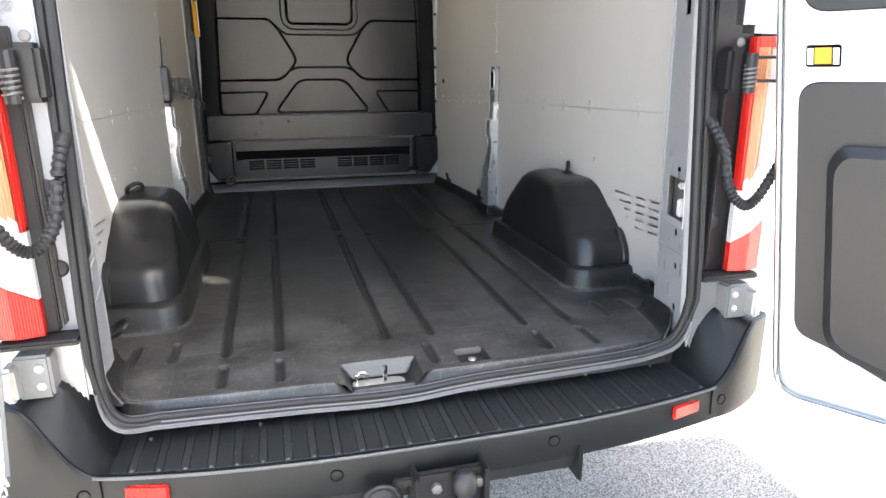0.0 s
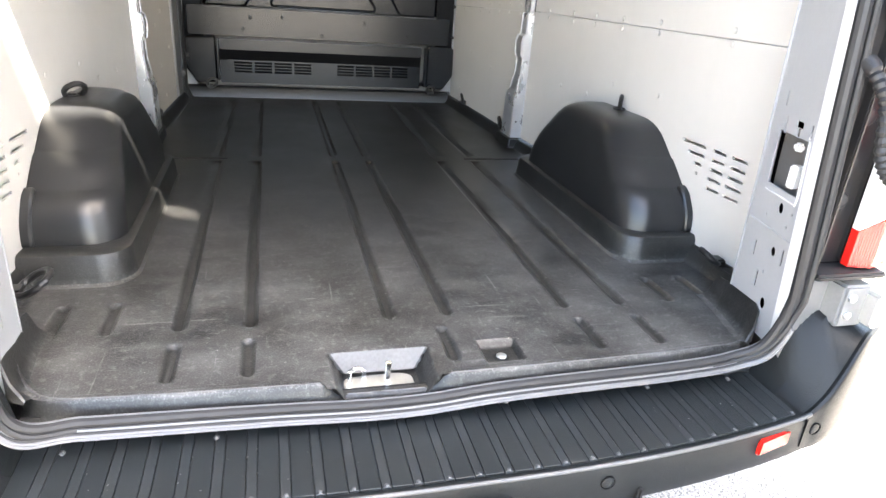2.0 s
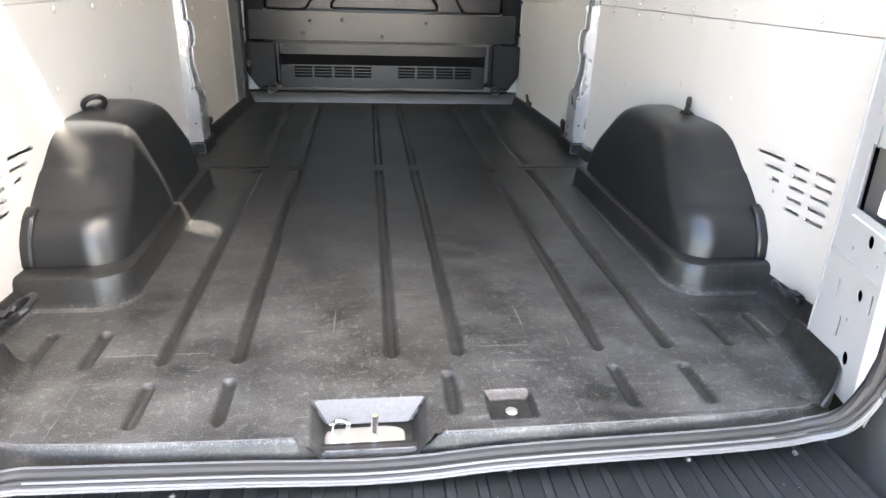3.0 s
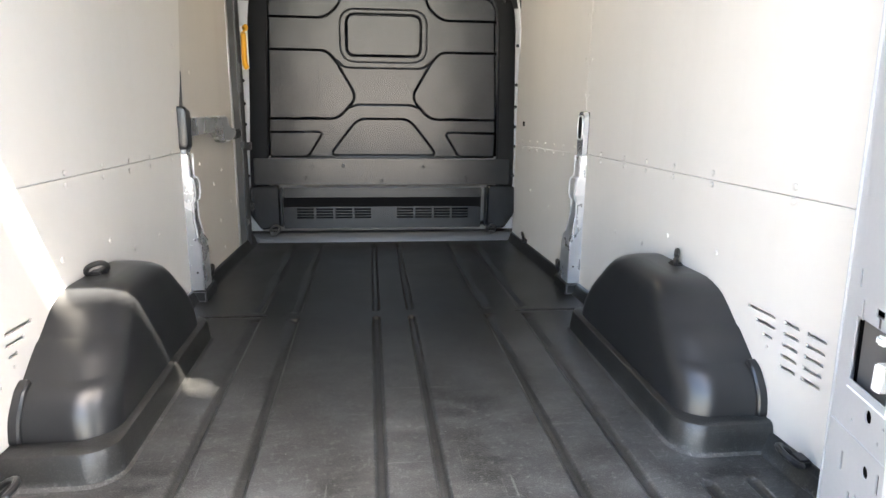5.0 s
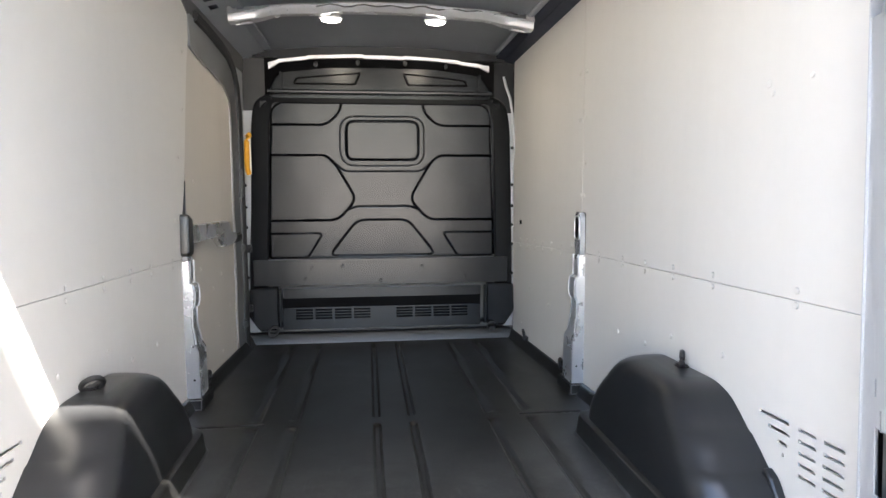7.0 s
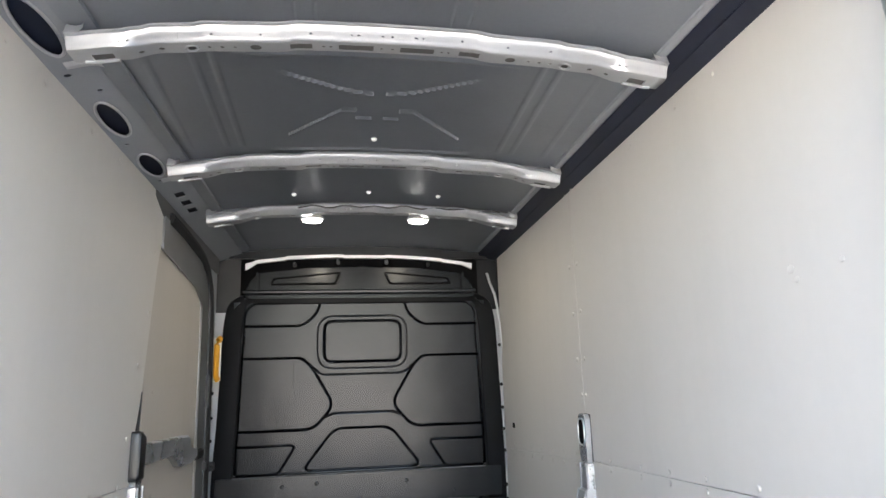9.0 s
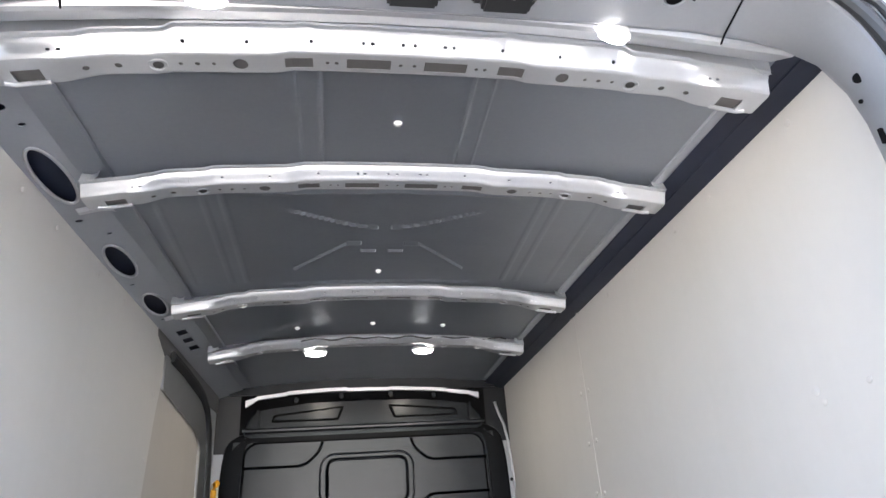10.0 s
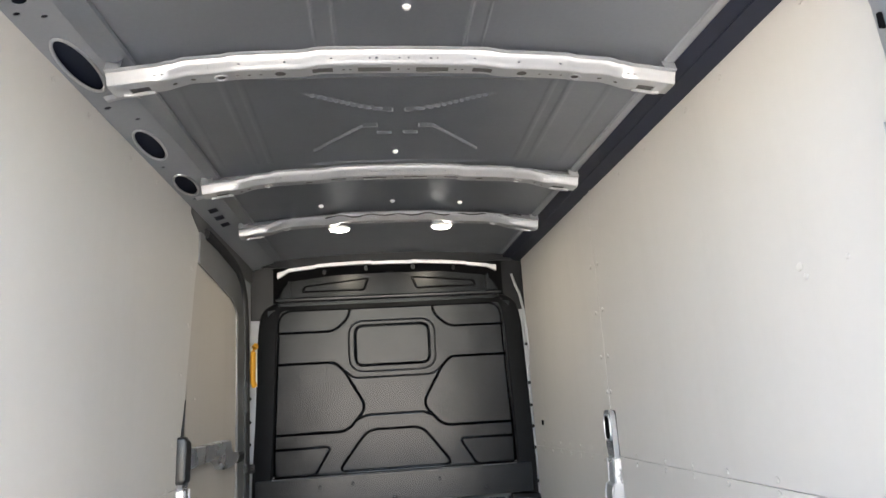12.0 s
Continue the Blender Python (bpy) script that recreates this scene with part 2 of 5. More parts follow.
def tube(name, pts, r, mat, parent=None, label="", n=10, closed=False, ribs=0.0, flat=1.0):
    """A round bar bent along points; ribs: depth of the rings of a corrugated sleeve."""
    pts = [Vector(p) for p in pts]
    k = len(pts)
    verts, faces = [], []
    ref = Vector((0.13, 0.29, 0.95))
    for i, p in enumerate(pts):
        a = pts[(i - 1) % k] if closed or i else p
        b = pts[(i + 1) % k] if closed or i < k - 1 else p
        d = (b - a).normalized()
        u = d.cross(ref).normalized()
        w = d.cross(u)
        rad = (r[i] if isinstance(r, list) else r) - (ribs if i % 2 else 0)
        for j in range(n):
            t = 2 * math.pi * j / n
            verts.append(p + u * (rad * math.cos(t)) + w * (rad * flat * math.sin(t)))
    for i in range(k if closed else k - 1):
        for j in range(n):
            q = (i + 1) % k
            faces.append((i * n + j, i * n + (j + 1) % n, q * n + (j + 1) % n, q * n + j))
    if not closed:
        faces += [tuple(range(n)), tuple(range((k - 1) * n, k * n))]
    return raw(name, verts, faces, mat, parent, label, True)


def loft(name, rings, mat, parent=None, label="", closed=True, caps=True, smooth=True):
    n = len(rings[0])
    verts = [v for r in rings for v in r]
    faces = []
    for i in range(len(rings) - 1):
        for j in range(n if closed else n - 1):
            q = (j + 1) % n
            faces.append((i * n + j, i * n + q, (i + 1) * n + q, (i + 1) * n + j))
    if caps:
        faces += [tuple(range(n)), tuple(range((len(rings) - 1) * n, len(rings) * n))]
    return raw(name, verts, faces, mat, parent, label, smooth)


def rounded(poly, r, seg=4):
    """A polygon with its corners rounded."""
    out = []
    k = len(poly)
    for i in range(k):
        p = Vector(poly[i])
        a, b = Vector(poly[i - 1]) - p, Vector(poly[(i + 1) % k]) - p
        d = min(r, a.length * 0.45, b.length * 0.45)
        p0, p1 = p + a.normalized() * d, p + b.normalized() * d
        for s in range(seg + 1):
            t = s / seg
            out.append(p0 * (1 - t) ** 2 + p * 2 * t * (1 - t) + p1 * t * t)
    return out


def prism(name, poly, fn, depth, mat, parent=None, label="", bevel=0.004):
    """A flat piece with a chamfered front edge: poly in (u, v), fn(u, v, w) gives the place."""
    k = len(poly)
    c = sum((Vector(p) for p in poly), Vector((0, 0))) / k
    inner = []
    for p in poly:
        d = c - Vector(p)
        inner.append(Vector(p) + d.normalized() * min(bevel, d.length * 0.5))
    rings = [[fn(p[0], p[1], 0) for p in poly], [fn(p[0], p[1], depth - bevel * 0.8) for p in poly], [fn(p[0], p[1], depth) for p in inner]]
    return loft(name, rings, mat, parent, label, True, True, True)


def plate(name, u0, u1, v0, v1, holes, thick, fn, mat, parent=None, label="", ucuts=(), smooth=False, vcuts=()):
    """A sheet with real holes. A hole is (u, v, half width, half height, kind), kind "r" (box) or "o" (oval)."""
    us, vs = {u0, u1, *ucuts}, {v0, v1, *vcuts}
    cells = []
    for (u, v, a, b, kind) in holes:
        g = 0.0 if kind == "r" else 0.002
        gv = 0.0 if kind == "r" else max(0.002, b * 0.35)
        cell = (round(u - a - g, 5), round(u + a + g, 5), round(v - b - gv, 5), round(v + b + gv, 5))
        cells.append((cell, (u, v, a, b, kind)))
        us |= {cell[0], cell[1]}
        vs |= {cell[2], cell[3]}
    us, vs = sorted(us), sorted(vs)
    verts, faces, index, flat = [], [], {}, []

    def vid(u, v, w):
        key = (round(u, 6), round(v, 6), w)
        if key not in index:
            index[key] = len(verts)
            verts.append(fn(u, v, thick * w))
        return index[key]

    for i in range(len(us) - 1):
        for j in range(len(vs) - 1):
            cu, cv = (us[i] + us[i + 1]) / 2, (vs[j] + vs[j + 1]) / 2
            if any(c[0] < cu < c[1] and c[2] < cv < c[3] for c, _ in cells):
                continue
            q = [(us[i], vs[j]), (us[i + 1], vs[j]), (us[i + 1], vs[j + 1]), (us[i], vs[j + 1])]
            faces.append([vid(a, b, 0) for a, b in q])
            faces.append([vid(a, b, 1) for a, b in reversed(q)])
    first = len(faces)
    for c, (u, v, a, b, kind) in cells:
        if kind == "r":
            ring = [(c[0], c[2]), (c[1], c[2]), (c[1], c[3]), (c[0], c[3])]
        else:
            ring, rim = [], []
            for s in range(16):
                t = 2 * math.pi * s / 16
                x, y = math.cos(t), math.sin(t)
                ring.append((u + a * x, v + b * y))
                k = 1 / max(abs(x), abs(y))
                rim.append((min(max(u + (a + 0.002) * x * k, c[0]), c[1]), min(max(v + (b + max(0.002, b * 0.35)) * y * k, c[2]), c[3])))
            for s in range(16):
                e = (s + 1) % 16
                for w in (0, 1):
                    faces.append([vid(*rim[s], w), vid(*rim[e], w), vid(*ring[e], w), vid(*ring[s], w)])
        for s in range(len(ring)):
            e = (s + 1) % len(ring)
            faces.append([vid(*ring[s], 0), vid(*ring[e], 0), vid(*ring[e], 1), vid(*ring[s], 1)])
    flat = range(first, len(faces))
    border = [((a, v), (b, v)) for v in (v0, v1) for a, b in zip(us, us[1:])] + [((u, a), (u, b)) for u in (u0, u1) for a, b in zip(vs, vs[1:])]
    for a, b in border:
        faces.append([vid(*a, 0), vid(*b, 0), vid(*b, 1), vid(*a, 1)])
    ob = raw(name, verts, faces, mat, parent, label, smooth)
    for i in flat:
        ob.data.polygons[i].use_smooth = False
    return ob


def disc(name, at, axis, r, depth, mat, parent=None, label="", n=12, dome=0.6):
    """A small domed head or plug that faces along axis."""
    axis = Vector(axis).normalized()
    u = axis.orthogonal().normalized()
    w = axis.cross(u)
    at = Vector(at)
    rings = []
    for k, h in ((1.0, 0), (1.0, depth * (1 - dome)), (0.75, depth * 0.85), (0.3, depth)):
        rings.append([at + axis * h + (u * math.cos(2 * math.pi * j / n) + w * math.sin(2 * math.pi * j / n)) * (r * k) for j in range(n)])
    return loft(name, rings, mat, parent, label)


# ---- the large structure ----
def wall_x(y):
    """Half width of the load space between the lining boards."""
    return 0.86 - 0.05 * (y - 0.7)


def wall_top(y):
    return 1.745 - 0.062 * (y - 0.45)


def roof_z(x, y):
    return 1.803 - 0.0616 * max(y - 0.522, -0.2) - 0.045 * (x / 0.75) ** 2


# ground, and an unseen wall added behind the van to block the sun
bm = bmesh.new()
for v in ((-400, -400), (400, -400), (400, 400), (-400, 400)):
    bm.verts.new((*v, -0.65))
bm.faces.new(bm.verts)
tagged(part("ground", bm, GROUND), "worn grey asphalt yard in daylight", "ground", kind="structure")

nb = empty("shade_wall", (2.6, -2.8, -0.65), "unseen wall added to shape the sunlight entering the van", "building", kind="structure")
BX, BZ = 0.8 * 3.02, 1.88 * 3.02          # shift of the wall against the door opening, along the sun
# outline notched so that sun passes only as a sliver and a floor spot
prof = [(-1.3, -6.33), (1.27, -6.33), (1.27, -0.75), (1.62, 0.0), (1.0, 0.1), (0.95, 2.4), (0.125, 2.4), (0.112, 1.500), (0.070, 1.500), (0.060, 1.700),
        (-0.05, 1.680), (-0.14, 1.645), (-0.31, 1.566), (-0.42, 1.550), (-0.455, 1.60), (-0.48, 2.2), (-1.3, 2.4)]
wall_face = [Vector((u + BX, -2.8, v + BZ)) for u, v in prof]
loft("wall", [[p + Vector((0, -0.02, 0)) for p in wall_face], wall_face], SHADEWALL, nb, smooth=False)

# floor liner: one moulded sheet
GROOVES = []          # x, y from, y to
for gx in (-0.51, -0.367, -0.067, 0.067, 0.362, 0.51):
    GROOVES += [(gx, 0.35, 1.615), (gx, 1.69, 2.83)]
for gx in (-0.51, -0.368, 0.036, 0.366, 0.511):
    GROOVES.append((gx, 0.168, 0.295))
for gx in (-0.75, -0.648, 0.648, 0.75):
    GROOVES.append((gx, 0.35, 0.48))


def step(a, b, t):
    t = min(max((t - a) / (b - a), 0.0), 1.0)
    return t * t * (3 - 2 * t)


def floor_z(x, y):
    z = 0.0
    for gx, y0, y1 in GROOVES:
        if abs(x - gx) < 0.03 and y0 - 0.03 < y < y1 + 0.03:
            dy = max(y0 + 0.012 - y, y - y1 + 0.012, 0)
            z = min(z, -0.009 * (1 - step(0.005, 0.018, math.hypot(x - gx, dy))))
    if abs(y - 1.652) < 0.02 and abs(x) > 0.48:
        z = min(z, -0.006 * (1 - step(0.002, 0.007, abs(y - 1.652))))
    # well round the lower door latch and the screw's pad
    wx = 0.108 - abs(x + 0.114) - 0.17 * max(0, 0.225 - y) * 0.3
    well = min(wx / 0.034, (0.226 - y) / 0.022)
    z = min(z, -0.040 * step(0, 1, well))
    pad = min((0.046 - abs(x - 0.139)) / 0.012, (0.234 - y) / 0.02, (y - 0.145) / 0.02)
    z = min(z, -0.014 * step(0, 1, pad))
    # upturned edges against the walls
    edge = wall_x(y) - abs(x)
    if edge < 0.035:
        z = max(z, 0.048 * (1 - step(0.004, 0.035, edge)))
    return z


EDGE = [(0.0, 0.120), (0.15, 0.121), (0.3, 0.123), (0.5, 0.128)]
EDGE += [(0.62 + 0.168 * math.sin(a * math.pi / 48) ** 0.77, 0.136 + 0.25 * (1 - math.cos(a * math.pi / 48) ** 0.77)) for a in range(24)] + [(0.92, 0.42)]


def rear_edge(x):
    x = abs(x)
    for (x0, y0), (x1, y1) in zip(EDGE, EDGE[1:]):
        if x <= x1:
            return y0 + (y1 - y0) * (x - x0) / (x1 - x0)
    return EDGE[-1][1]


def spaced(a, b, h, marks):
    """Even stations with finer ones near the marks."""
    vals = set()
    n = max(1, int((b - a) / h))
    vals |= {round(a + (b - a) * i / n, 5) for i in range(n + 1)}
    for mk in marks:
        for d in (-0.022, -0.018, -0.015, -0.012, -0.009, -0.006, -0.003, 0.0, 0.003, 0.006, 0.009, 0.012, 0.015, 0.018, 0.022):
            if a < mk + d < b:
                vals.add(round(mk + d, 5))
    return sorted(vals)


fx = spaced(-1.0, 1.0, 0.02, [g / 0.86 for g in (-0.75, -0.648, -0.51, -0.367, -0.067, 0.067, 0.036, 0.362, 0.51, 0.648, 0.75)])
fx = sorted(set(fx) | {round(-1 + 0.005 * i, 5) for i in range(10)} | {round(1 - 0.005 * i, 5) for i in range(10)}
            | {round(-0.27 + 0.008 * i, 5) for i in range(36)} | {round(0.1 + 0.006 * i, 5) for i in range(22)})
fy = spaced(0.0, 1.0, 0.012, [])
fy = sorted(set(fy) | {round(0.0025 * i, 5) for i in range(1, 60)} | {round(0.53 + 0.003 * i, 5) for i in range(14)})
verts, faces = [], []
for v in fy:
    for u in fx:
        y0 = rear_edge(u * 0.86)
        if -0.222 < u * 0.86 < -0.006:
            y0 = 0.104
        y = y0 + (2.925 - y0) * v
        x = u * wall_x(y)
        verts.append((x, y, floor_z(x, y)))
n = len(fx)
for j in range(len(fy) - 1):
    for i in range(n - 1):
        faces.append((j * n + i, j * n + i + 1, (j + 1) * n + i + 1, (j + 1) * n + i))
floor = raw("floor", verts, faces, LINER, smooth=True)
tagged(floor, "scuffed black moulded plastic load floor liner with grooves", "floor", kind="structure")
# rolled rear edge of the liner, turned up beside the door posts
def edge_height(x, y):
    if y > 0.15:
        return 0.055 * step(0.15, 0.27, y)
    return -0.030 * step(0.125, 0.085, abs(x + 0.114))


run = [(x, y) for x, y in EDGE[:-1]]
run = [(-x, y) for x, y in reversed(run[1:])] + run
dense = []
for (x0, y0), (x1, y1) in zip(run, run[1:]):
    k = max(2, int(math.hypot(x1 - x0, y1 - y0) / 0.012))
    dense += [(x0 + (x1 - x0) * i / k, y0 + (y1 - y0) * i / k) for i in range(k)]
dense.append(run[-1])
rings = []
for i, (x, y) in enumerate(dense):
    p0, p1 = dense[max(i - 3, 0)], dense[min(i + 3, len(dense) - 1)]
    t = Vector((p1[0] - p0[0], p1[1] - p0[1])).normalized()
    nn = Vector((t.y, -t.x))
    zt = edge_height(x, y)
    def at(k, z):
        return Vector((x + nn.x * k, y + nn.y * k, z))
    wob = 0.0006 * math.sin(i * 1.7) + 0.0005 * math.sin(i * 0.61)
    inner = min(zt, 0.0)
    rings.append([at(-0.022, inner - 0.001), at(-0.012, inner + 0.0005 + max(zt, 0) * 0.35), at(-0.005, zt + 0.002 + wob), at(0.001, zt + 0.001 + wob), at(0.006, zt - 0.006), at(0.010, min(zt, 0) - 0.020), at(0.016, min(zt, 0) - 0.032), at(0.024, -0.060)])
loft("rolled_edge", rings, LINER, floor, "rolled rear edge of the liner", closed=False, caps=False)
# pale tubes paint the highlight that runs along the rolled edge
for x0, x1 in ((-0.735, -0.235), (-0.195, -0.035), (0.005, 0.735)):
    tube("pale_edge", [Vector((x, y + 0.0015, edge_height(x, y) + 0.001)) for x, y in dense if x0 < x < x1], 0.0017, SCUFF_SHEEN, floor, "pale line painting the highlight on the rolled edge", n=6)
# upstand of the liner along the foot of each door post
for s in (1, -1):
    rings = []
    for x, y, z in ((0.786, 0.36, 0.056), (0.781, 0.32, 0.064), (0.767, 0.25, 0.070), (0.752, 0.185, 0.076), (0.744, 0.162, 0.068), (0.728, 0.146, 0.036), (0.706, 0.136, 0.006)):
        x = x - 0.006 + (0.02 * (0.36 - y) / 0.2 if s < 0 else 0.0)
        n = Vector((-0.96, 0.28)) if y > 0.15 else Vector((-0.5, 0.86))
        rings.append([Vector((s * (x + n.x * k), y + n.y * k, max(h, 0.0008))) for k, h in ((0.045, 0.0), (0.030, 0.003), (0.014, z * 0.35), (0.005, z * 0.85), (0.001, z), (-0.003, z - 0.002), (-0.004, -0.02))])
    loft("post_upstand", rings, LINER, floor, "smooth upstand of the liner at the door post", closed=False, caps=False)
# steel under the liner down to the sill, blackened to paint the shade there
box("floor_pan", (-0.92, 0.13, -0.16), (0.92, 3.0, -0.07), BLACKMETAL, floor, "load floor pan, blackened to paint the shade at the sill")
def wall_fn(s):
    """Place on the wall: u along the van, v height, w depth into the wall."""
    return lambda u, v, w: Vector((s * (wall_x(u) + 0.002 + w), u, v))


rivet_mesh = None


def rivets(parent, s, spots):
    global rivet_mesh
    for y, z in spots:
        if rivet_mesh is None:
            ob = disc("rivet", (0, 0, 0), (-1, 0, 0), 0.0085, 0.004, PANEL, n=10)
            rivet_mesh = ob.data
            bpy.data.objects.remove(ob)
        ob = link_mesh("rivet", rivet_mesh, None, parent)
        ob.matrix_basis = Matrix.Translation((s * wall_x(y), y, z)) @ pose(0, 0, 0, 0, 0, 0 if s > 0 else 180)


SLOTS_R = []
for row in range(5):
    z = 0.322 - 0.0265 * row
    SLOTS_R.append((0.497, z, 0.029, 0.0042, "r"))
    SLOTS_R.append((0.575 - 0.001 * row, z, 0.026, 0.0042, "r"))
SLOTS_R += [(0.684, 0.322, 0.051, 0.0042, "r"), (0.665, 0.2955, 0.036, 0.0042, "r"), (0.652, 0.269, 0.017, 0.0042, "r"), (0.648, 0.2425, 0.004, 0.0042, "r")]

YCUTS = [0.42 + 0.1 * i for i in range(30)]
for s, name in ((1, "wall_right"), (-1, "wall_left")):
    w = empty(name, (s * 0.86, 1.5, 0), "pale grey lining boards riveted along the load space", "wall", kind="structure")
    f = wall_fn(s)
    along = 0.0 if s > 0 else 0.045
    # skin of the body outside
    raw("outer_skin", [(s * 0.965, 0.10, -0.12), (s * 0.985, 3.1, -0.12), (s * 0.985, 3.1, 1.0), (s * 0.93, 3.1, 1.75), (s * 0.90, 0.18, 1.85), (s * 0.965, 0.12, 1.0),
                       (s * 0.955, 0.10, -0.12), (s * 0.975, 3.1, -0.12), (s * 0.975, 3.1, 1.0), (s * 0.92, 3.1, 1.75), (s * 0.89, 0.18, 1.85), (s * 0.955, 0.12, 1.0)],
        [(0, 1, 2, 5), (5, 2, 3, 4), (6, 7, 8, 11), (11, 8, 9, 10), (0, 6, 11, 5), (5, 11, 10, 4)], BODY, w, "white outer body side")
    plate("lower_board", 0.42, 1.862, 0.0, 0.612, [(u + along, v + (0 if s > 0 else -0.01), *rest) for u, v, *rest in SLOTS_R], 0.006, lambda u, v, w, f=f: f(u, v * (1 - 0.0173 * (u - 0.42)), w), PANEL, w, "lining board with vent slots", ucuts=[y for y in YCUTS if y < 1.8])
    top0, top1 = wall_top(0.42), wall_top(1.895)
    edge_hi = 1.895 if s > 0 else 2.06
    if s > 0:
        poly = [(0.42, 0.6138), (1.852, 0.5988), (1.852, 0.765), (1.893, 0.77), (1.893, top1), (0.42, top0)]
    else:
        poly = [(0.42, 0.6138), (1.862, 0.5988), (1.90, 0.77), (2.0, 1.35), (2.06, 1.56), (2.09, wall_top(2.09)), (0.42, top0)]
    prism("upper_board", poly, lambda u, v, ww, f=f: f(u, v, 0.006 - ww), 0.006, PANEL, w, "upper lining board", bevel=0.001)
    if s > 0:
        prism("front_upper_board", [(1.897, 0.77), (1.945, 0.765), (1.945, 0.593), (2.93, 0.56), (2.93, wall_top(2.93)), (1.897, top1)],
              lambda u, v, ww, f=f: f(u, v, 0.006 - ww), 0.006, PANEL, w, "upper lining board", bevel=0.001)
        prism("front_lower_board", [(1.955, 0.0), (2.93, 0.0), (2.93, 0.5585), (1.955, 0.5915)],
              lambda u, v, ww, f=f: f(u, v, 0.006 - ww), 0.006, PANEL, w, "lower lining board", bevel=0.001)
        rivets(w, s, [(2.0 + 0.13 * i, 0.607 - 0.035 * 0.13 * i + dz) for i in range(7) for dz in (0.008, -0.032)])
        rivets(w, s, [(1.86, 1.65), (1.925, 1.65), (1.86, 1.34), (1.935, 1.34), (1.86, 1.155), (1.93, 1.15), (1.858, 0.972), (1.925, 0.972), (1.87, 0.837), (1.905, 0.837)])
        rivets(w, s, [(2.3, 0.3), (2.6, 0.34), (2.75, 0.12)])
    else:
        rivets(w, s, [(1.93, 1.175), (1.86, 0.99), (1.95, 1.4), (1.8, 0.75)])
    rivets(w, s, [(y + along, z - along * 0.15) for y in (0.625, 0.948, 1.156, 1.335, 1.503, 1.71) for z in (0.634 - 0.02 * (y - 0.6), 0.6 - 0.015 * (y - 0.6))])
    rivets(w, s, [(y + along, z - along * 0.15) for y, z in ((1.527, 0.342), (1.318, 0.346), (1.155, 0.408), (0.891, 0.417), (0.66, 0.13))])
    rivets(w, s, [(y, wall_top(y) - 0.05) for y in (0.6, 0.92, 1.1, 1.37, 1.58)])
    if s > 0:
        for (y, z, r) in ((0.75, 1.11, 0.011), (0.735, 1.085, 0.008), (0.61, 1.105, 0.007)):
            disc("scrape", (s * (wall_x(y) + 0.0015), y, z), (-s, 0, 0.2), r, 0.003, SCUFF_SHEEN if r < 0.006 else PANEL, w, "torn spot in the board")
        # no real hole: its shade is painted by a black block
        box("plug_hole", (wall_x(2.78) - 0.003, 2.765, 0.67), (wall_x(2.78) + 0.01, 2.79, 0.695), DARK, w, "small black square painting a shaded hole", 0.002)

# roof skin
ceil = empty("ceiling", (0, 1.5, 1.7), "bare silver-grey steel van roof skin with pressed creases", "ceiling", kind="structure")


def crease(x, y):
    """Pressed lines of the roof skin."""
    z = 0.0
    for gx in (-0.228, -0.179, 0.160, 0.205):
        if 0.55 < y < 1.0:
            z = max(z, 0.0025 * (1 - step(0.001, 0.0055, abs(x - gx))))
    ax = abs(x)
    if 1.15 < y < 1.33 and 0.02 < ax < 0.30:
        yc = 1.295 - 0.105 * step(0.0, 0.36, ax - 0.02) * 1.25
        z = max(z, 0.006 * (1 - step(0.002, 0.008, abs(y - yc))) * step(0.30, 0.26, ax) if ax > 0.26 else 0.006 * (1 - step(0.002, 0.008, abs(y - yc))))
    if 1.38 < y < 1.58 and 0.02 < ax < 0.29:
        yc = 1.45 if ax < 0.07 else 1.402 + 0.16 * max(0, ax - 0.115) / 0.16
        z = max(z, 0.006 * (1 - step(0.002, 0.008, abs(y - yc))))
    for yc, hx in ((1.09, 0.42), (1.69, 0.38), (0.9, 0.0)):
        if ax < hx:
            z = max(z, 0.007 * (1 - step(0.003, 0.014, abs(y - yc))) * step(hx, hx - 0.1, ax))
    for gx in (0.45, 0.50, 0.62):
        if 1.0 < y < 1.66:
            z = max(z, 0.0014 * (1 - step(0.003, 0.014, abs(ax - gx))))
    return z


rx = [-0.84 + 1.68 * i / 560 for i in range(561)]
ry = [0.30 + (3.02 - 0.30) * i / 300 for i in range(301)]
verts = [(x / 0.84 * (wall_x(y) - 0.095), y, roof_z(x / 0.84 * (wall_x(y) - 0.095), y) - crease(x / 0.84 * (wall_x(y) - 0.095), y)) for y in ry for x in rx]
faces = [(j * 561 + i, j * 561 + i + 1, (j + 1) * 561 + i + 1, (j + 1) * 561 + i) for j in range(300) for i in range(560)]
raw("roof_skin", verts, faces, ROOF, ceil, smooth=True)
raw("outer_roof", [(x, y, roof_z(x, y) + 0.05) for y in (0.15, 1.6, 3.1) for x in (-0.93, -0.5, 0, 0.5, 0.93)],
    [(j * 5 + i, j * 5 + i + 1, j * 5 + i + 6, j * 5 + i + 5) for j in range(2) for i in range(4)], BODY, ceil, "white outer roof")

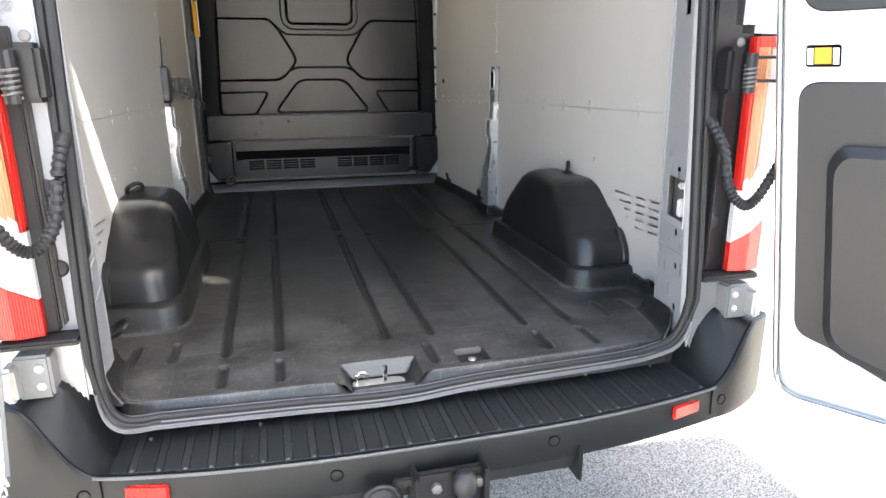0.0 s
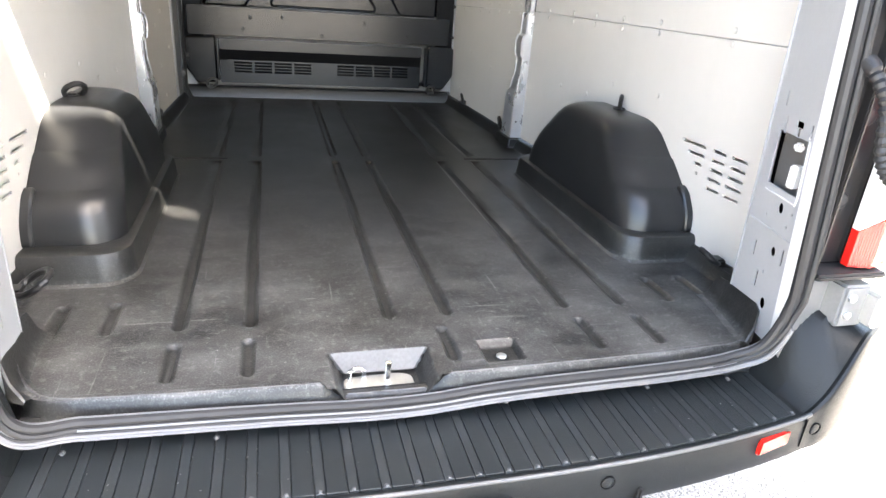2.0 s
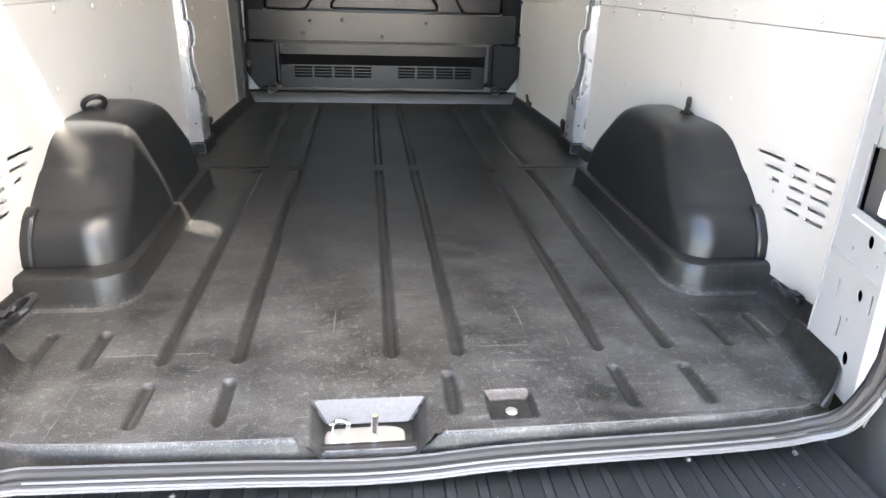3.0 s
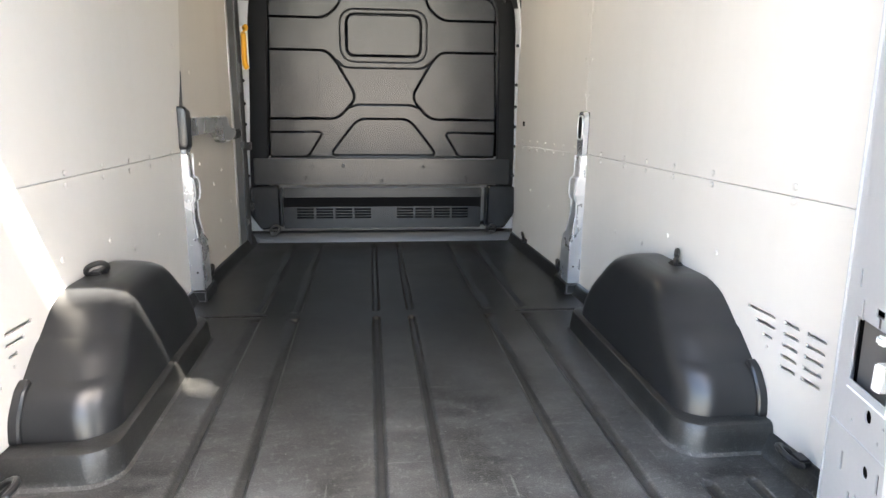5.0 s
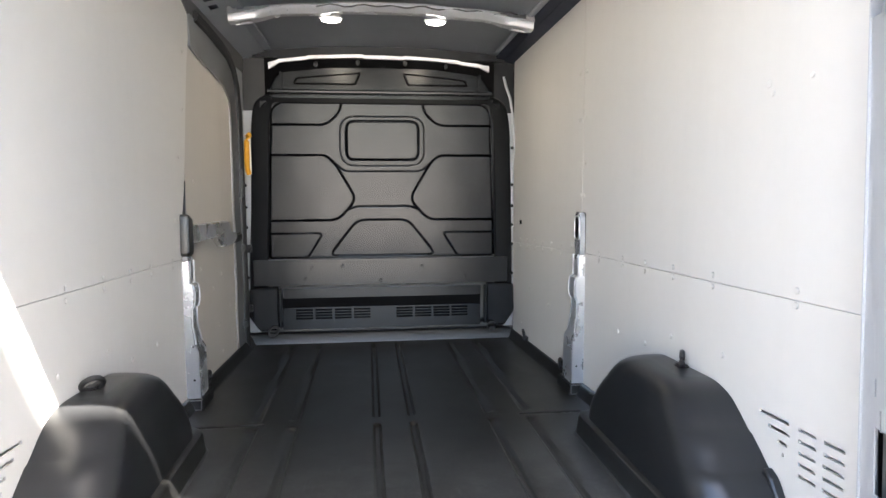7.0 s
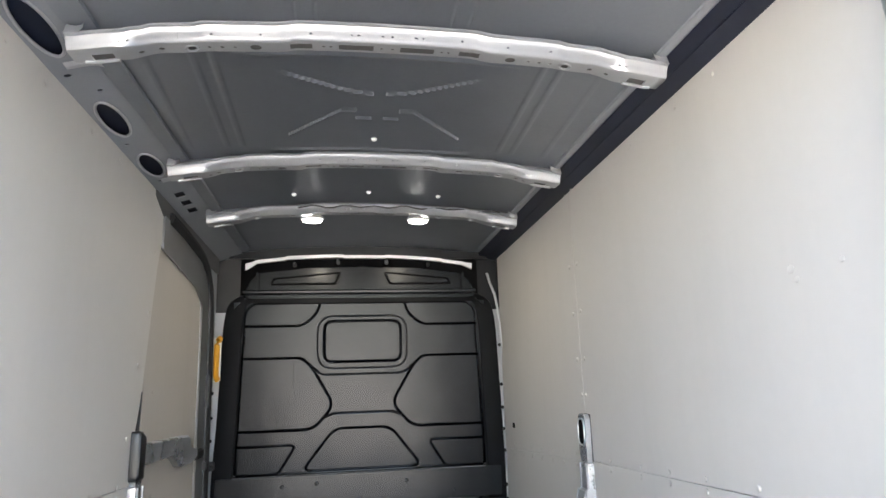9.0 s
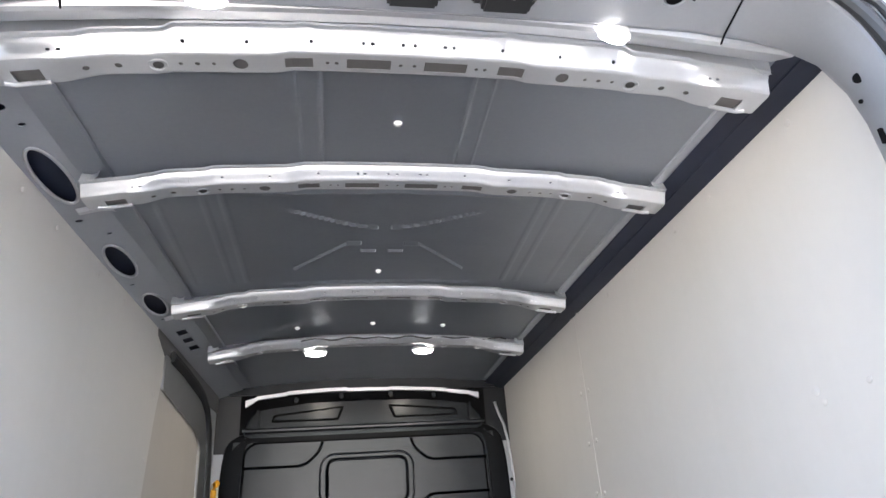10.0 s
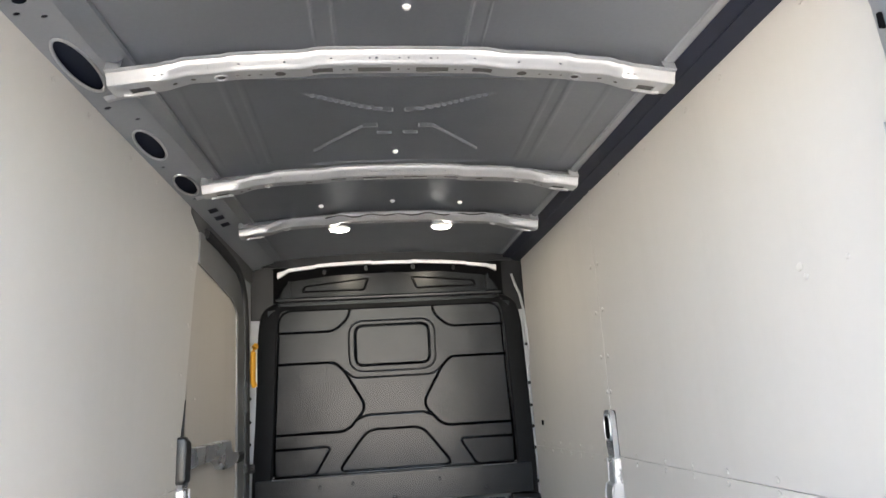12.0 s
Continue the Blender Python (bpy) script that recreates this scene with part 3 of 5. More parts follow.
# side rails under the roof, with large holes
for s in (1, -1):
    def rail_fn(u, v, w, s=s):
        low = Vector((s * (wall_x(u) + 0.006), u, wall_top(u) - 0.012))
        high = Vector((s * (wall_x(u) - (0.115 if s < 0 else 0.10)), u, roof_z(0.74, u) + 0.004 if s < 0 else wall_top(u) + 0.016))
        p = low.lerp(high, v)
        return p + Vector((s * 0.5, 0, 0.85)) * w
    holes = [(0.950, 0.40, 0.115, 0.26, "o"), (1.400, 0.40, 0.105, 0.25, "o"), (1.735, 0.40, 0.095, 0.25, "o")]
    holes += [(0.70, 0.4, 0.012, 0.12, "o"), (0.735, 0.2, 0.006, 0.06, "o"), (0.76, 0.55, 0.006, 0.06, "o"), (1.12, 0.6, 0.006, 0.06, "o"), (1.15, 0.25, 0.008, 0.08, "o"),
              (1.24, 0.6, 0.006, 0.06, "o"), (1.56, 0.25, 0.006, 0.06, "o"), (1.87, 0.3, 0.006, 0.06, "o"), (1.88, 0.6, 0.006, 0.06, "o")]
    holes += [(2.03, 0.5, 0.024, 0.14, "r"), (2.12, 0.5, 0.024, 0.14, "r"), (2.21, 0.5, 0.024, 0.14, "r")]
    if s > 0:
        holes = []
    mat = HEADSTEEL if s < 0 else DARKBLUE
    rail = plate("roof_rail", 0.32, 2.98, 0.0, 1.0, holes, 0.003, rail_fn, mat, ceil,
                 "silver side rail with large oval holes" if s < 0 else "dark navy trim strip under the roof", ucuts=[0.4 + 0.1 * i for i in range(26)], smooth=True)
    # dark-coloured sheet stands in for the shade seen through the rail holes
    plate("rail_back", 0.34, 2.96, 0.02, 0.98, [], 0.002, lambda u, v, w, f=rail_fn: f(u, v, 0.018 + w), DARKBLUE, ceil, "dark sheet painting the shade inside the rail", ucuts=[0.4 + 0.1 * i for i in range(26)])
    if s < 0:
        for hu, hv, hr, hh, _ in holes[:3]:
            tube("hole_lip", [rail_fn(hu + hr * math.cos(a * math.pi / 16), hv + hh * math.sin(a * math.pi / 16), -0.001) for a in range(32)], 0.0042, BOWSTEEL, ceil, "rolled bright lip of the hole", closed=True, n=8)
        for by in (1.105, 1.865):
            loft("bow_bracket", [[rail_fn(by - 0.015 + 0.010 * k + lift * 0.5, v, -0.002 - 0.009 * math.sin(math.pi * k / 3) - lift) for k in range(4)] for v, lift in ((0.35, 0.0), (0.55, 0.0), (0.75, 0.001), (0.9, 0.004), (1.0, 0.010))], BOWSTEEL, ceil, "bright bracket between rail and bow", closed=False, caps=False)
    else:
        tube("trim_fold", [rail_fn(0.40 + 0.1 * i, 0.55, -0.001) for i in range(26)], 0.004, DARKBLUE, ceil, "thin folded line in the navy trim", n=6)
    # black sheet further back, also painting the rail's inner shade
    loft("rail_shade_sheet", [[Vector((s * (wall_x(y) + 0.018), y, wall_top(y) - 0.08)), Vector((s * (wall_x(y) + 0.022), y, roof_z(0.74, y) + 0.035)),
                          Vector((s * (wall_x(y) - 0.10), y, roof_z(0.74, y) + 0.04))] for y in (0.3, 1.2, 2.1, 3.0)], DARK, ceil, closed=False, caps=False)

# pale strip of the right side member beside the navy trim, and a fold along the left one
for s, k0, k1, lab in ((1, 0.132, 0.112, "pale steel strip beside the trim"), (-1, 0.170, 0.125, "folded edge of the roof skin")):
    loft("side_strip", [[Vector((s * (wall_x(y) - k0), y, roof_z(0.70, y) - 0.001)), Vector((s * (wall_x(y) - k0 + 0.003), y, roof_z(0.71, y) - 0.008)), Vector((s * (wall_x(y) - k1), y, roof_z(0.73, y) - 0.010)), Vector((s * (wall_x(y) - k1 + 0.004), y, roof_z(0.74, y) + 0.002))]
                        for y in [0.54 + 0.1 * i for i in range(24)]], HEADSTEEL if s > 0 else ROOF, ceil, lab, closed=False, caps=False)

# front bulkhead wall
BY = 2.926
bulk = empty("wall_front", (0, BY, 0.08), "black moulded plastic bulkhead with embossed panels", "bulkhead", kind="structure")


def bulk_fn(u, v, w):
    return Vector((u, BY - w, v))


def bulk_outline(d):
    """Outline of the bulkhead, drawn in by d."""
    return rounded([(-0.60 + d * 0.3, 0.085 + d * 0.2), (0.60 - d * 0.3, 0.085 + d * 0.2), (0.746 - d, 0.17), (0.748 - d, 0.45), (0.742 - d, 0.75), (0.730 - d, 1.22), (0.708 - d, 1.355), (0.60 - d, 1.402 - d * 0.75),
                    (-0.60 + d, 1.402 - d * 0.75), (-0.700 + d, 1.355), (-0.719 + d, 1.22), (-0.731 + d, 0.75), (-0.748 + d, 0.45), (-0.748 + d, 0.17)], 0.07)


# plain rim round the middle sheet
loft("rim", [[Vector((p[0], BY + y, p[1])) for p in bulk_outline(d)] for d, y in
             ((0.0, 0.056), (0.0, 0.030), (0.005, 0.022), (0.020, 0.017), (0.080, 0.011), (0.094, 0.009), (0.100, 0.013), (0.104, 0.034))],
     BULKRIM, bulk, closed=True, caps=False)


def soft_line(pts, r=0.03, closed=False, seg=6):
    """A polyline with its inner corners rounded."""
    full = rounded(pts, r, seg)
    return full + full[:1] if closed else [Vector(pts[0])] + full[seg + 1:-(seg + 1)] + [Vector(pts[-1])]


def pressed_sheet():
    """The middle of the bulkhead: one moulded sheet with narrow pressed grooves between its panels."""
    lines = []          # points, half width, depth
    for sx in (-1, 1):
        m = lambda pts: [(sx * x, z) for x, z in pts]
        lines.append((soft_line(m([(0.70, 1.056), (0.312, 1.056), (0.262, 1.005), (0.150, 0.812), (0.255, 0.694), (0.70, 0.692)]), 0.05), 0.0068, 0.016))
        lines.append((soft_line(m([(0.70, 1.221), (0.312, 1.221), (0.240, 1.285), (0.222, 1.345)]), 0.07), 0.0064, 0.015))
        lines.append((soft_line(m([(0.70, 0.619), (0.340, 0.621), (0.428, 0.481), (0.70, 0.481)]), 0.03), 0.0058, 0.012))
        lines.append((m([(0.36, 1.04), (0.36, 0.80)]) if sx < 0 else m([(0.40, 0.80), (0.43, 0.79)]), 0.0018, 0.0007))
    lines.append((soft_line([(-0.201, 1.031), (0.200, 1.031), (0.200, 1.243), (-0.201, 1.243)], 0.048, True), 0.0072, 0.016))
    lines.append((soft_line([(-0.235, 0.999), (0.234, 0.999), (0.234, 1.270), (-0.235, 1.270)], 0.085, True), 0.0040, 0.0035))
    lines.append((soft_line([(-0.262, 1.008), (-0.215, 0.968), (0.215, 0.968), (0.262, 1.008)], 0.03), 0.0050, 0.006))
    lines.append((soft_line([(-0.188, 0.757), (-0.150, 0.772), (0.150, 0.772), (0.188, 0.757)], 0.02), 0.0060, 0.008))
    lines.append((soft_line([(-0.308, 0.492), (-0.148, 0.695), (0.140, 0.695), (0.302, 0.492)], 0.05, True), 0.0062, 0.014))
    us = np.linspace(-0.665, 0.665, 580)
    vs = np.linspace(0.470, 1.350, 384)
    uu, vv = np.meshgrid(us, vs)
    w = np.zeros_like(uu)
    for pts, half, deep in lines:
        d = np.full_like(uu, 9.0)
        for p, q in zip(pts, pts[1:]):
            ax, az, bx, bz = p[0], p[1], q[0] - p[0], q[1] - p[1]
            k = np.clip(((uu - ax) * bx + (vv - az) * bz) / max(bx * bx + bz * bz, 1e-12), 0, 1)
            d = np.minimum(d, np.hypot(uu - ax - k * bx, vv - az - k * bz))
        w = np.minimum(w, -deep * np.clip(1 - d / half, 0, 1))
    # slight waviness of the moulding, and the edge that tucks in behind the bead
    w += 0.0006 * np.sin(uu * 9 + 1) * np.sin(vv * 7) + 0.0003 * np.sin(uu * 23) * np.sin(vv * 19 + 2)
    edge = 0.632 - 0.026 * np.clip((vv - 0.6) / 0.6, 0, 1)
    over = np.clip((np.abs(uu) - edge) / 0.012, 0, 1)
    corner = np.hypot(np.clip(np.abs(uu) - (edge - 0.07), 0, 1), np.clip(vv - 1.268, 0, 1))
    over = np.maximum(over, np.clip((corner - 0.066) / 0.012, 0, 1))
    w -= 0.022 * over
    # the sheet leans a little towards the load space at its top
    w += -0.034 + 0.042 * (vv - 0.48) / 0.85
    n = len(us)
    verts = np.stack([uu, BY - w, vv], -1).reshape(-1, 3).tolist()
    faces = [(j * n + i, j * n + i + 1, (j + 1) * n + i + 1, (j + 1) * n + i) for j in range(len(vs) - 1) for i in range(n - 1)]
    raw("pressed_sheet", verts, faces, BULK, bulk, "moulded middle sheet with pressed grooves", True)


pressed_sheet()
for sx in (-1, 1):
    prism("side_post", rounded([(sx * 0.587, 0.088), (sx * 0.690, 0.082), (sx * 0.746, 0.165), (sx * 0.742, 0.322), (sx * 0.587, 0.328)], 0.012), bulk_fn, 0.045, BULK, bulk, bevel=0.010)
    box("post_rib", (sx * 0.572, BY - 0.036, 0.092), (sx * 0.583, BY - 0.004, 0.318), BULK, bulk, bevel=0.004)
box("lower_beam", (-0.722, BY - 0.022, 0.332), (0.712, BY + 0.02, 0.480), BULK, bulk, bevel=0.005)
tube("waist_edge", [bulk_fn(x, 0.4795, 0.0200) for x in (-0.64, -0.3, 0.3, 0.63)], 0.0025, SEALLINE, bulk, "thin pale edge line", n=6)
tube("beam_edge", [bulk_fn(x, 0.318, 0.012) for x in (-0.57, -0.3, 0.3, 0.56)], 0.003, SEALLINE, bulk, "thin pale edge line", n=6)
box("lower_ledge", (-0.568, BY - 0.012, 0.258), (0.558, BY, 0.314), BULK, bulk, bevel=0.008)
# recess drawn as a black panel, its shade in the colour
box("slot_shade", (-0.57, BY - 0.006, 0.200), (0.555, BY + 0.002, 0.260), DARK, bulk, "black panel painting the shade of a recess", bevel=0)
box("foot_panel", (-0.57, BY - 0.01, 0.080), (0.555, BY + 0.006, 0.203), BULK, bulk, bevel=0.004)
gx = []
for c in (-0.448, -0.341, -0.234, -0.127, 0.113, 0.219, 0.325, 0.430):
    for r in range(4):
        gx.append((c, 0.1455 + 0.0158 * r, 0.047, 0.0053, "r"))
plate("grille", -0.53, 0.52, 0.115, 0.207, gx, 0.012, lambda u, v, w: bulk_fn(u, v, 0.024 - w), BULK, bulk, "ventilation grille with slots")
# black backing paints the shade inside the grille slots
box("grille_shade", (-0.52, BY - 0.0118, 0.118), (0.51, BY - 0.0105, 0.204), DARK, bulk, bevel=0)
for x, z in ((-0.40, 0.43), (-0.02, 0.355), (0.215, 0.43), (-0.44, 0.37), (0.46, 0.37), (-0.232, 0.437)):
    disc("bolt", (x, BY - 0.022, z), (0, -1, 0), 0.010, 0.006, BULK, bulk)
for z in (1.1, 0.89, 0.77, 0.66, 0.55, 0.38, 0.22):
    for sx in (-0.752, 0.738):
        disc("side_clip", (sx, BY - 0.006, z), (0, -1, 0), 0.009, 0.008, BULK, bulk)
for x, z in ((-0.62, 1.365), (-0.585, 1.385), (0.60, 1.385), (0.635, 1.36), (0.66, 1.32), (-0.65, 1.33)):
    disc("rim_screw", (x * 0.98, BY + 0.022, z), (0, -1, 0), 0.008, 0.010, BULKGREY, bulk)
# upper closing panel
up = rounded([(-0.62, 1.365), (0.62, 1.365), (0.605, 1.44), (0.560, 1.500), (0.3, 1.534), (0.0, 1.546), (-0.3, 1.534), (-0.565, 1.503), (-0.605, 1.44)], 0.03)
prism("upper_panel", up, lambda u, v, w: Vector((u, BY + 0.05 - w, v)), 0.04, BULK, bulk, "upper closing panel", bevel=0.012)
# black sheet in place of the shade below the header
box("header_shade", (-0.64, BY + 0.040, 1.36), (0.64, BY + 0.058, 1.60), DARK, bulk, "black sheet painting the shade under the header", bevel=0)
for sx in (-1, 1):
    prism("upper_trapezoid", rounded([(sx * 0.148, 1.448), (sx * 0.472, 1.449), (sx * 0.462, 1.468), (sx * 0.128, 1.500)], 0.010), lambda u, v, w: Vector((u, BY + 0.010 - w, v)), 0.006, BULK, bulk, bevel=0.004)
    # groove shade painted by a black tube round the trapezoid
    tube("groove", [Vector((p[0], BY + 0.009, p[1])) for p in rounded([(sx * 0.145, 1.443), (sx * 0.480, 1.444), (sx * 0.466, 1.473), (sx * 0.119, 1.506)], 0.010)], 0.0045, DARK, bulk, "black tube painting the shade of a groove", n=6, closed=True)
    box("upper_post", (sx * 0.540, BY - 0.016, 1.39), (sx * 0.556, BY + 0.012, 1.505), BULK, bulk, bevel=0.004)
    for x in (0.0, 0.25):
        box("push_clip", (sx * x - 0.012, BY - 0.012, 1.395), (sx * x + 0.012, BY + 0.012, 1.42), BULK, bulk, bevel=0.005)
    for x in (0.13, 0.36):
        box("push_clip", (sx * x - 0.012, BY + 0.004, 1.556 - 0.06 * x), (sx * x + 0.012, BY + 0.040, 1.586 - 0.06 * x), BULK, bulk, bevel=0.005)
tube("upper_fold", [bulk_fn(x, 1.40, 0.005) for x in (-0.62, -0.3, 0, 0.3, 0.62)], 0.013, BULK, bulk, n=8)
# pale steel jambs beside the bulkhead and the header over it
for s in (-1, 1):
    prism("jamb", [(s * 0.690, 1.30), (s * 0.712, 1.10), (s * 0.722, 0.50), (s * 0.70, 0.06), (s * 0.80, 0.06), (s * 0.80, 1.30)], lambda u, v, w: Vector((u, BY + 0.045 - w, v)), 0.006, POSTSTEEL, bulk, "pale steel jamb", bevel=0.002)
    prism("upper_jamb", [(s * 0.60, 1.30), (s * 0.80, 1.303), (s * 0.80, 1.60), (s * 0.60, 1.60)], lambda u, v, w: Vector((u, BY + 0.052 - w, v)), 0.006, DOORTRIM if s < 0 else BULKGREY, bulk, "steel corner beside the bulkhead", bevel=0.002)
tube("corner_edge", [(0.772, BY - 0.02, 0.80), (0.752, BY - 0.01, 1.10), (0.738, BY - 0.005, 1.30), (0.726, BY, 1.38), (0.704, BY + 0.005, 1.44), (0.690, BY + 0.01, 1.50)], 0.007, POSTSTEEL, bulk, "pale curved edge of the body corner", n=8)
hd = [(-0.612, 1.556), (-0.575, 1.566), (-0.555, 1.576), (-0.41, 1.592), (-0.40, 1.597), (-0.2, 1.606), (-0.105, 1.608), (-0.095, 1.603), (0.0, 1.604), (0.12, 1.601), (0.13, 1.605), (0.30, 1.596), (0.43, 1.585), (0.44, 1.580), (0.55, 1.567), (0.575, 1.560), (0.603, 1.558)]
loft("front_header", [[Vector((x, BY + 0.012, z)), Vector((x, BY - 0.006, z - 0.004)), Vector((x, BY - 0.002, z - 0.020 - 0.016 * step(0.56, 0.60, abs(x)))), Vector((x, BY + 0.020, z - 0.020 - 0.016 * step(0.56, 0.60, abs(x)))), Vector((x, BY + 0.020, z + 0.003))] for x, z in hd], BODY, bulk, "white painted front roof header")
# dark panel added so that less light bounces onto the front roof
box("header_back", (-0.70, BY + 0.021, 1.585), (0.70, BY + 0.036, 1.75), BULKGREY, bulk, "dark panel added to cut bounced light behind the header", bevel=0)
box("front_closure", (-0.95, BY + 0.06, -0.1), (0.95, BY + 0.09, 1.85), GREYPRIMER, bulk, "steel behind the bulkhead")

# aluminium strip across the front edge of the floor
sill = loft("trim", [[Vector((x, 2.905, 0.001)), Vector((x, 2.912, 0.03)), Vector((x, 2.93, 0.052)), Vector((x, 2.955, 0.060)), Vector((x, 2.965, 0.0))] for x in (-0.775, -0.5, -0.495, 0.43, 0.435, 0.735)], ALU)
tagged(sill, "dull aluminium edging strip in front of the bulkhead", "trim", kind="structure")

# skirt of the liner round each wheel arch
def arch_ring(s, yr, yf, xi, z, r=0.075, back=0.0):
    """Outline of a wheel box at one height, from the wall round to the wall."""
    pts = [(wall_x(yr) + back, yr)]
    for i in range(9):
        a = math.pi / 2 * i / 8
        pts.append((xi + r - r * math.sin(a), yr + r - r * math.cos(a)))
    pts += [(xi, yr + r + (yf - yr - 2 * r) * t) for t in (0.25, 0.5, 0.75)]
    for i in range(9):
        a = math.pi / 2 * i / 8
        pts.append((xi + r - r * math.cos(a), yf - r + r * math.sin(a)))
    pts.append((wall_x(yf) + back, yf))
    return [Vector((s * x, y, z)) for x, y in pts]


for s in (1, -1):
    loft("arch_skirt", [arch_ring(s, 0.562, 1.50, 0.618, -0.004, 0.08), arch_ring(s, 0.576, 1.487, 0.630, 0.006, 0.075), arch_ring(s, 0.584, 1.480, 0.636, 0.06, 0.07),
                        arch_ring(s, 0.589, 1.476, 0.640, 0.070, 0.07), arch_ring(s, 0.597, 1.468, 0.648, 0.074, 0.068), arch_ring(s, 0.640, 1.44, 0.68, 0.074, 0.06)],
         LINER, floor, "upstand of the liner round the wheel box", closed=False, caps=False)


def arch_cover(s):
    t = empty("wheel_arch_cover", (s * 0.75, 1.0, 0.07), "smooth black moulded plastic wheel arch cover on the floor", "wheel arch cover", "wheel arch covers")
    lv = [(0.070, 0.622, 1.446, 0.658, 0.082), (0.120, 0.628, 1.440, 0.660, 0.090), (0.150, 0.642, 1.428, 0.662, 0.094), (0.179, 0.671, 1.410, 0.666, 0.096), (0.183, 0.682, 1.4065, 0.6667, 0.092),
          (0.188, 0.688, 1.404, 0.6675, 0.095), (0.22, 0.722, 1.378, 0.673, 0.097), (0.250, 0.757, 1.348, 0.679, 0.097), (0.254, 0.768, 1.344, 0.6797, 0.093), (0.259, 0.775, 1.340, 0.6805, 0.095),
          (0.29, 0.811, 1.306, 0.686, 0.092), (0.312, 0.840, 1.278, 0.695, 0.085), (0.325, 0.866, 1.254, 0.708, 0.078), (0.334, 0.895, 1.228, 0.724, 0.070), (0.339, 0.925, 1.20, 0.745, 0.06), (0.340, 0.955, 1.18, 0.768, 0.05)]
    back = 0.0 if s > 0 else 0.022
    lv = [(z, a + back, b, c, r) for z, a, b, c, r in lv]
    rings = [arch_ring(s, a, b, c, z, r, 0.001) for z, a, b, c, r in lv]
    loft("shell", rings, ARCH, t, closed=False, caps=False)
    raw("top", rings[-1], [tuple(range(len(rings[-1])))], ARCH, t, smooth=True)
    # upright flange against the wall at the rear
    prism("wall_flange", rounded([(0.608, 0.07), (0.65, 0.07), (0.69, 0.200), (0.656, 0.185), (0.618, 0.13)], 0.02),
          lambda u, v, w: Vector((s * (wall_x(u) - w), u + back, v)), 0.022, ARCH, t, bevel=0.006)
    return t


for s in (1, -1):
    arch_cover(s)


def lashing_ring(at, axis, up, r=0.03, tilt=0.0, group="lashing rings", where="on the wheel arch cover"):
    """A steel loop standing in a small plastic base."""
    t = empty("lashing_ring", at, "black steel lashing ring in its base " + where, "lashing ring", group)
    axis, up = Vector(axis).normalized(), Vector(up).normalized()
    c = Vector(at)
    pts = [c + axis * (r * math.sin(2 * math.pi * i / 18)) + up * (r * 1.05 - r * math.cos(2 * math.pi * i / 18)) for i in range(18)]
    tube("loop", pts, 0.0075, BLACKMETAL, t, closed=True, n=8)
    box("base", (c.x - 0.016, c.y - 0.02, c.z - 0.006), (c.x + 0.016, c.y + 0.02, c.z + 0.014), BLACKMETAL, t, bevel=0.005)
    return t


for s in (1, -1):
    lashing_ring((s * 0.825, 1.06, 0.334), (0.9, 0.4, 0.1) if s < 0 else (0.5, 0.86, 0), (0.3, -0.5, 0.75) if s < 0 else (0, 0, 1), 0.026 if s < 0 else 0.024)
    lashing_ring((s * (0.845 if s > 0 else 0.825), 0.455, 0.050), (s * 0.2, 1, 0), (-s * 0.75, -0.1, 0.5), 0.034 if s > 0 else 0.042, where="at the floor edge")
    lashing_ring((s * (wall_x(2.06) - 0.012), 2.06, 0.05), (s * 0.5, 1, 0), (-s * 0.3, 0, 1), 0.024, where="at the floor edge")
    lashing_ring((s * (wall_x(2.64) - 0.01) if s > 0 else -0.62, 2.64 if s > 0 else 2.865, 0.055 if s > 0 else 0.062), (0.2, 1, 0) if s > 0 else (1, 0, 0), (-s * 0.3, 0, 1), 0.024, where="at the floor edge")
lashing_ring((0.61, 2.865, 0.062), (1, 0, 0), (0, -0.3, 1), 0.022, where="by the bulkhead")


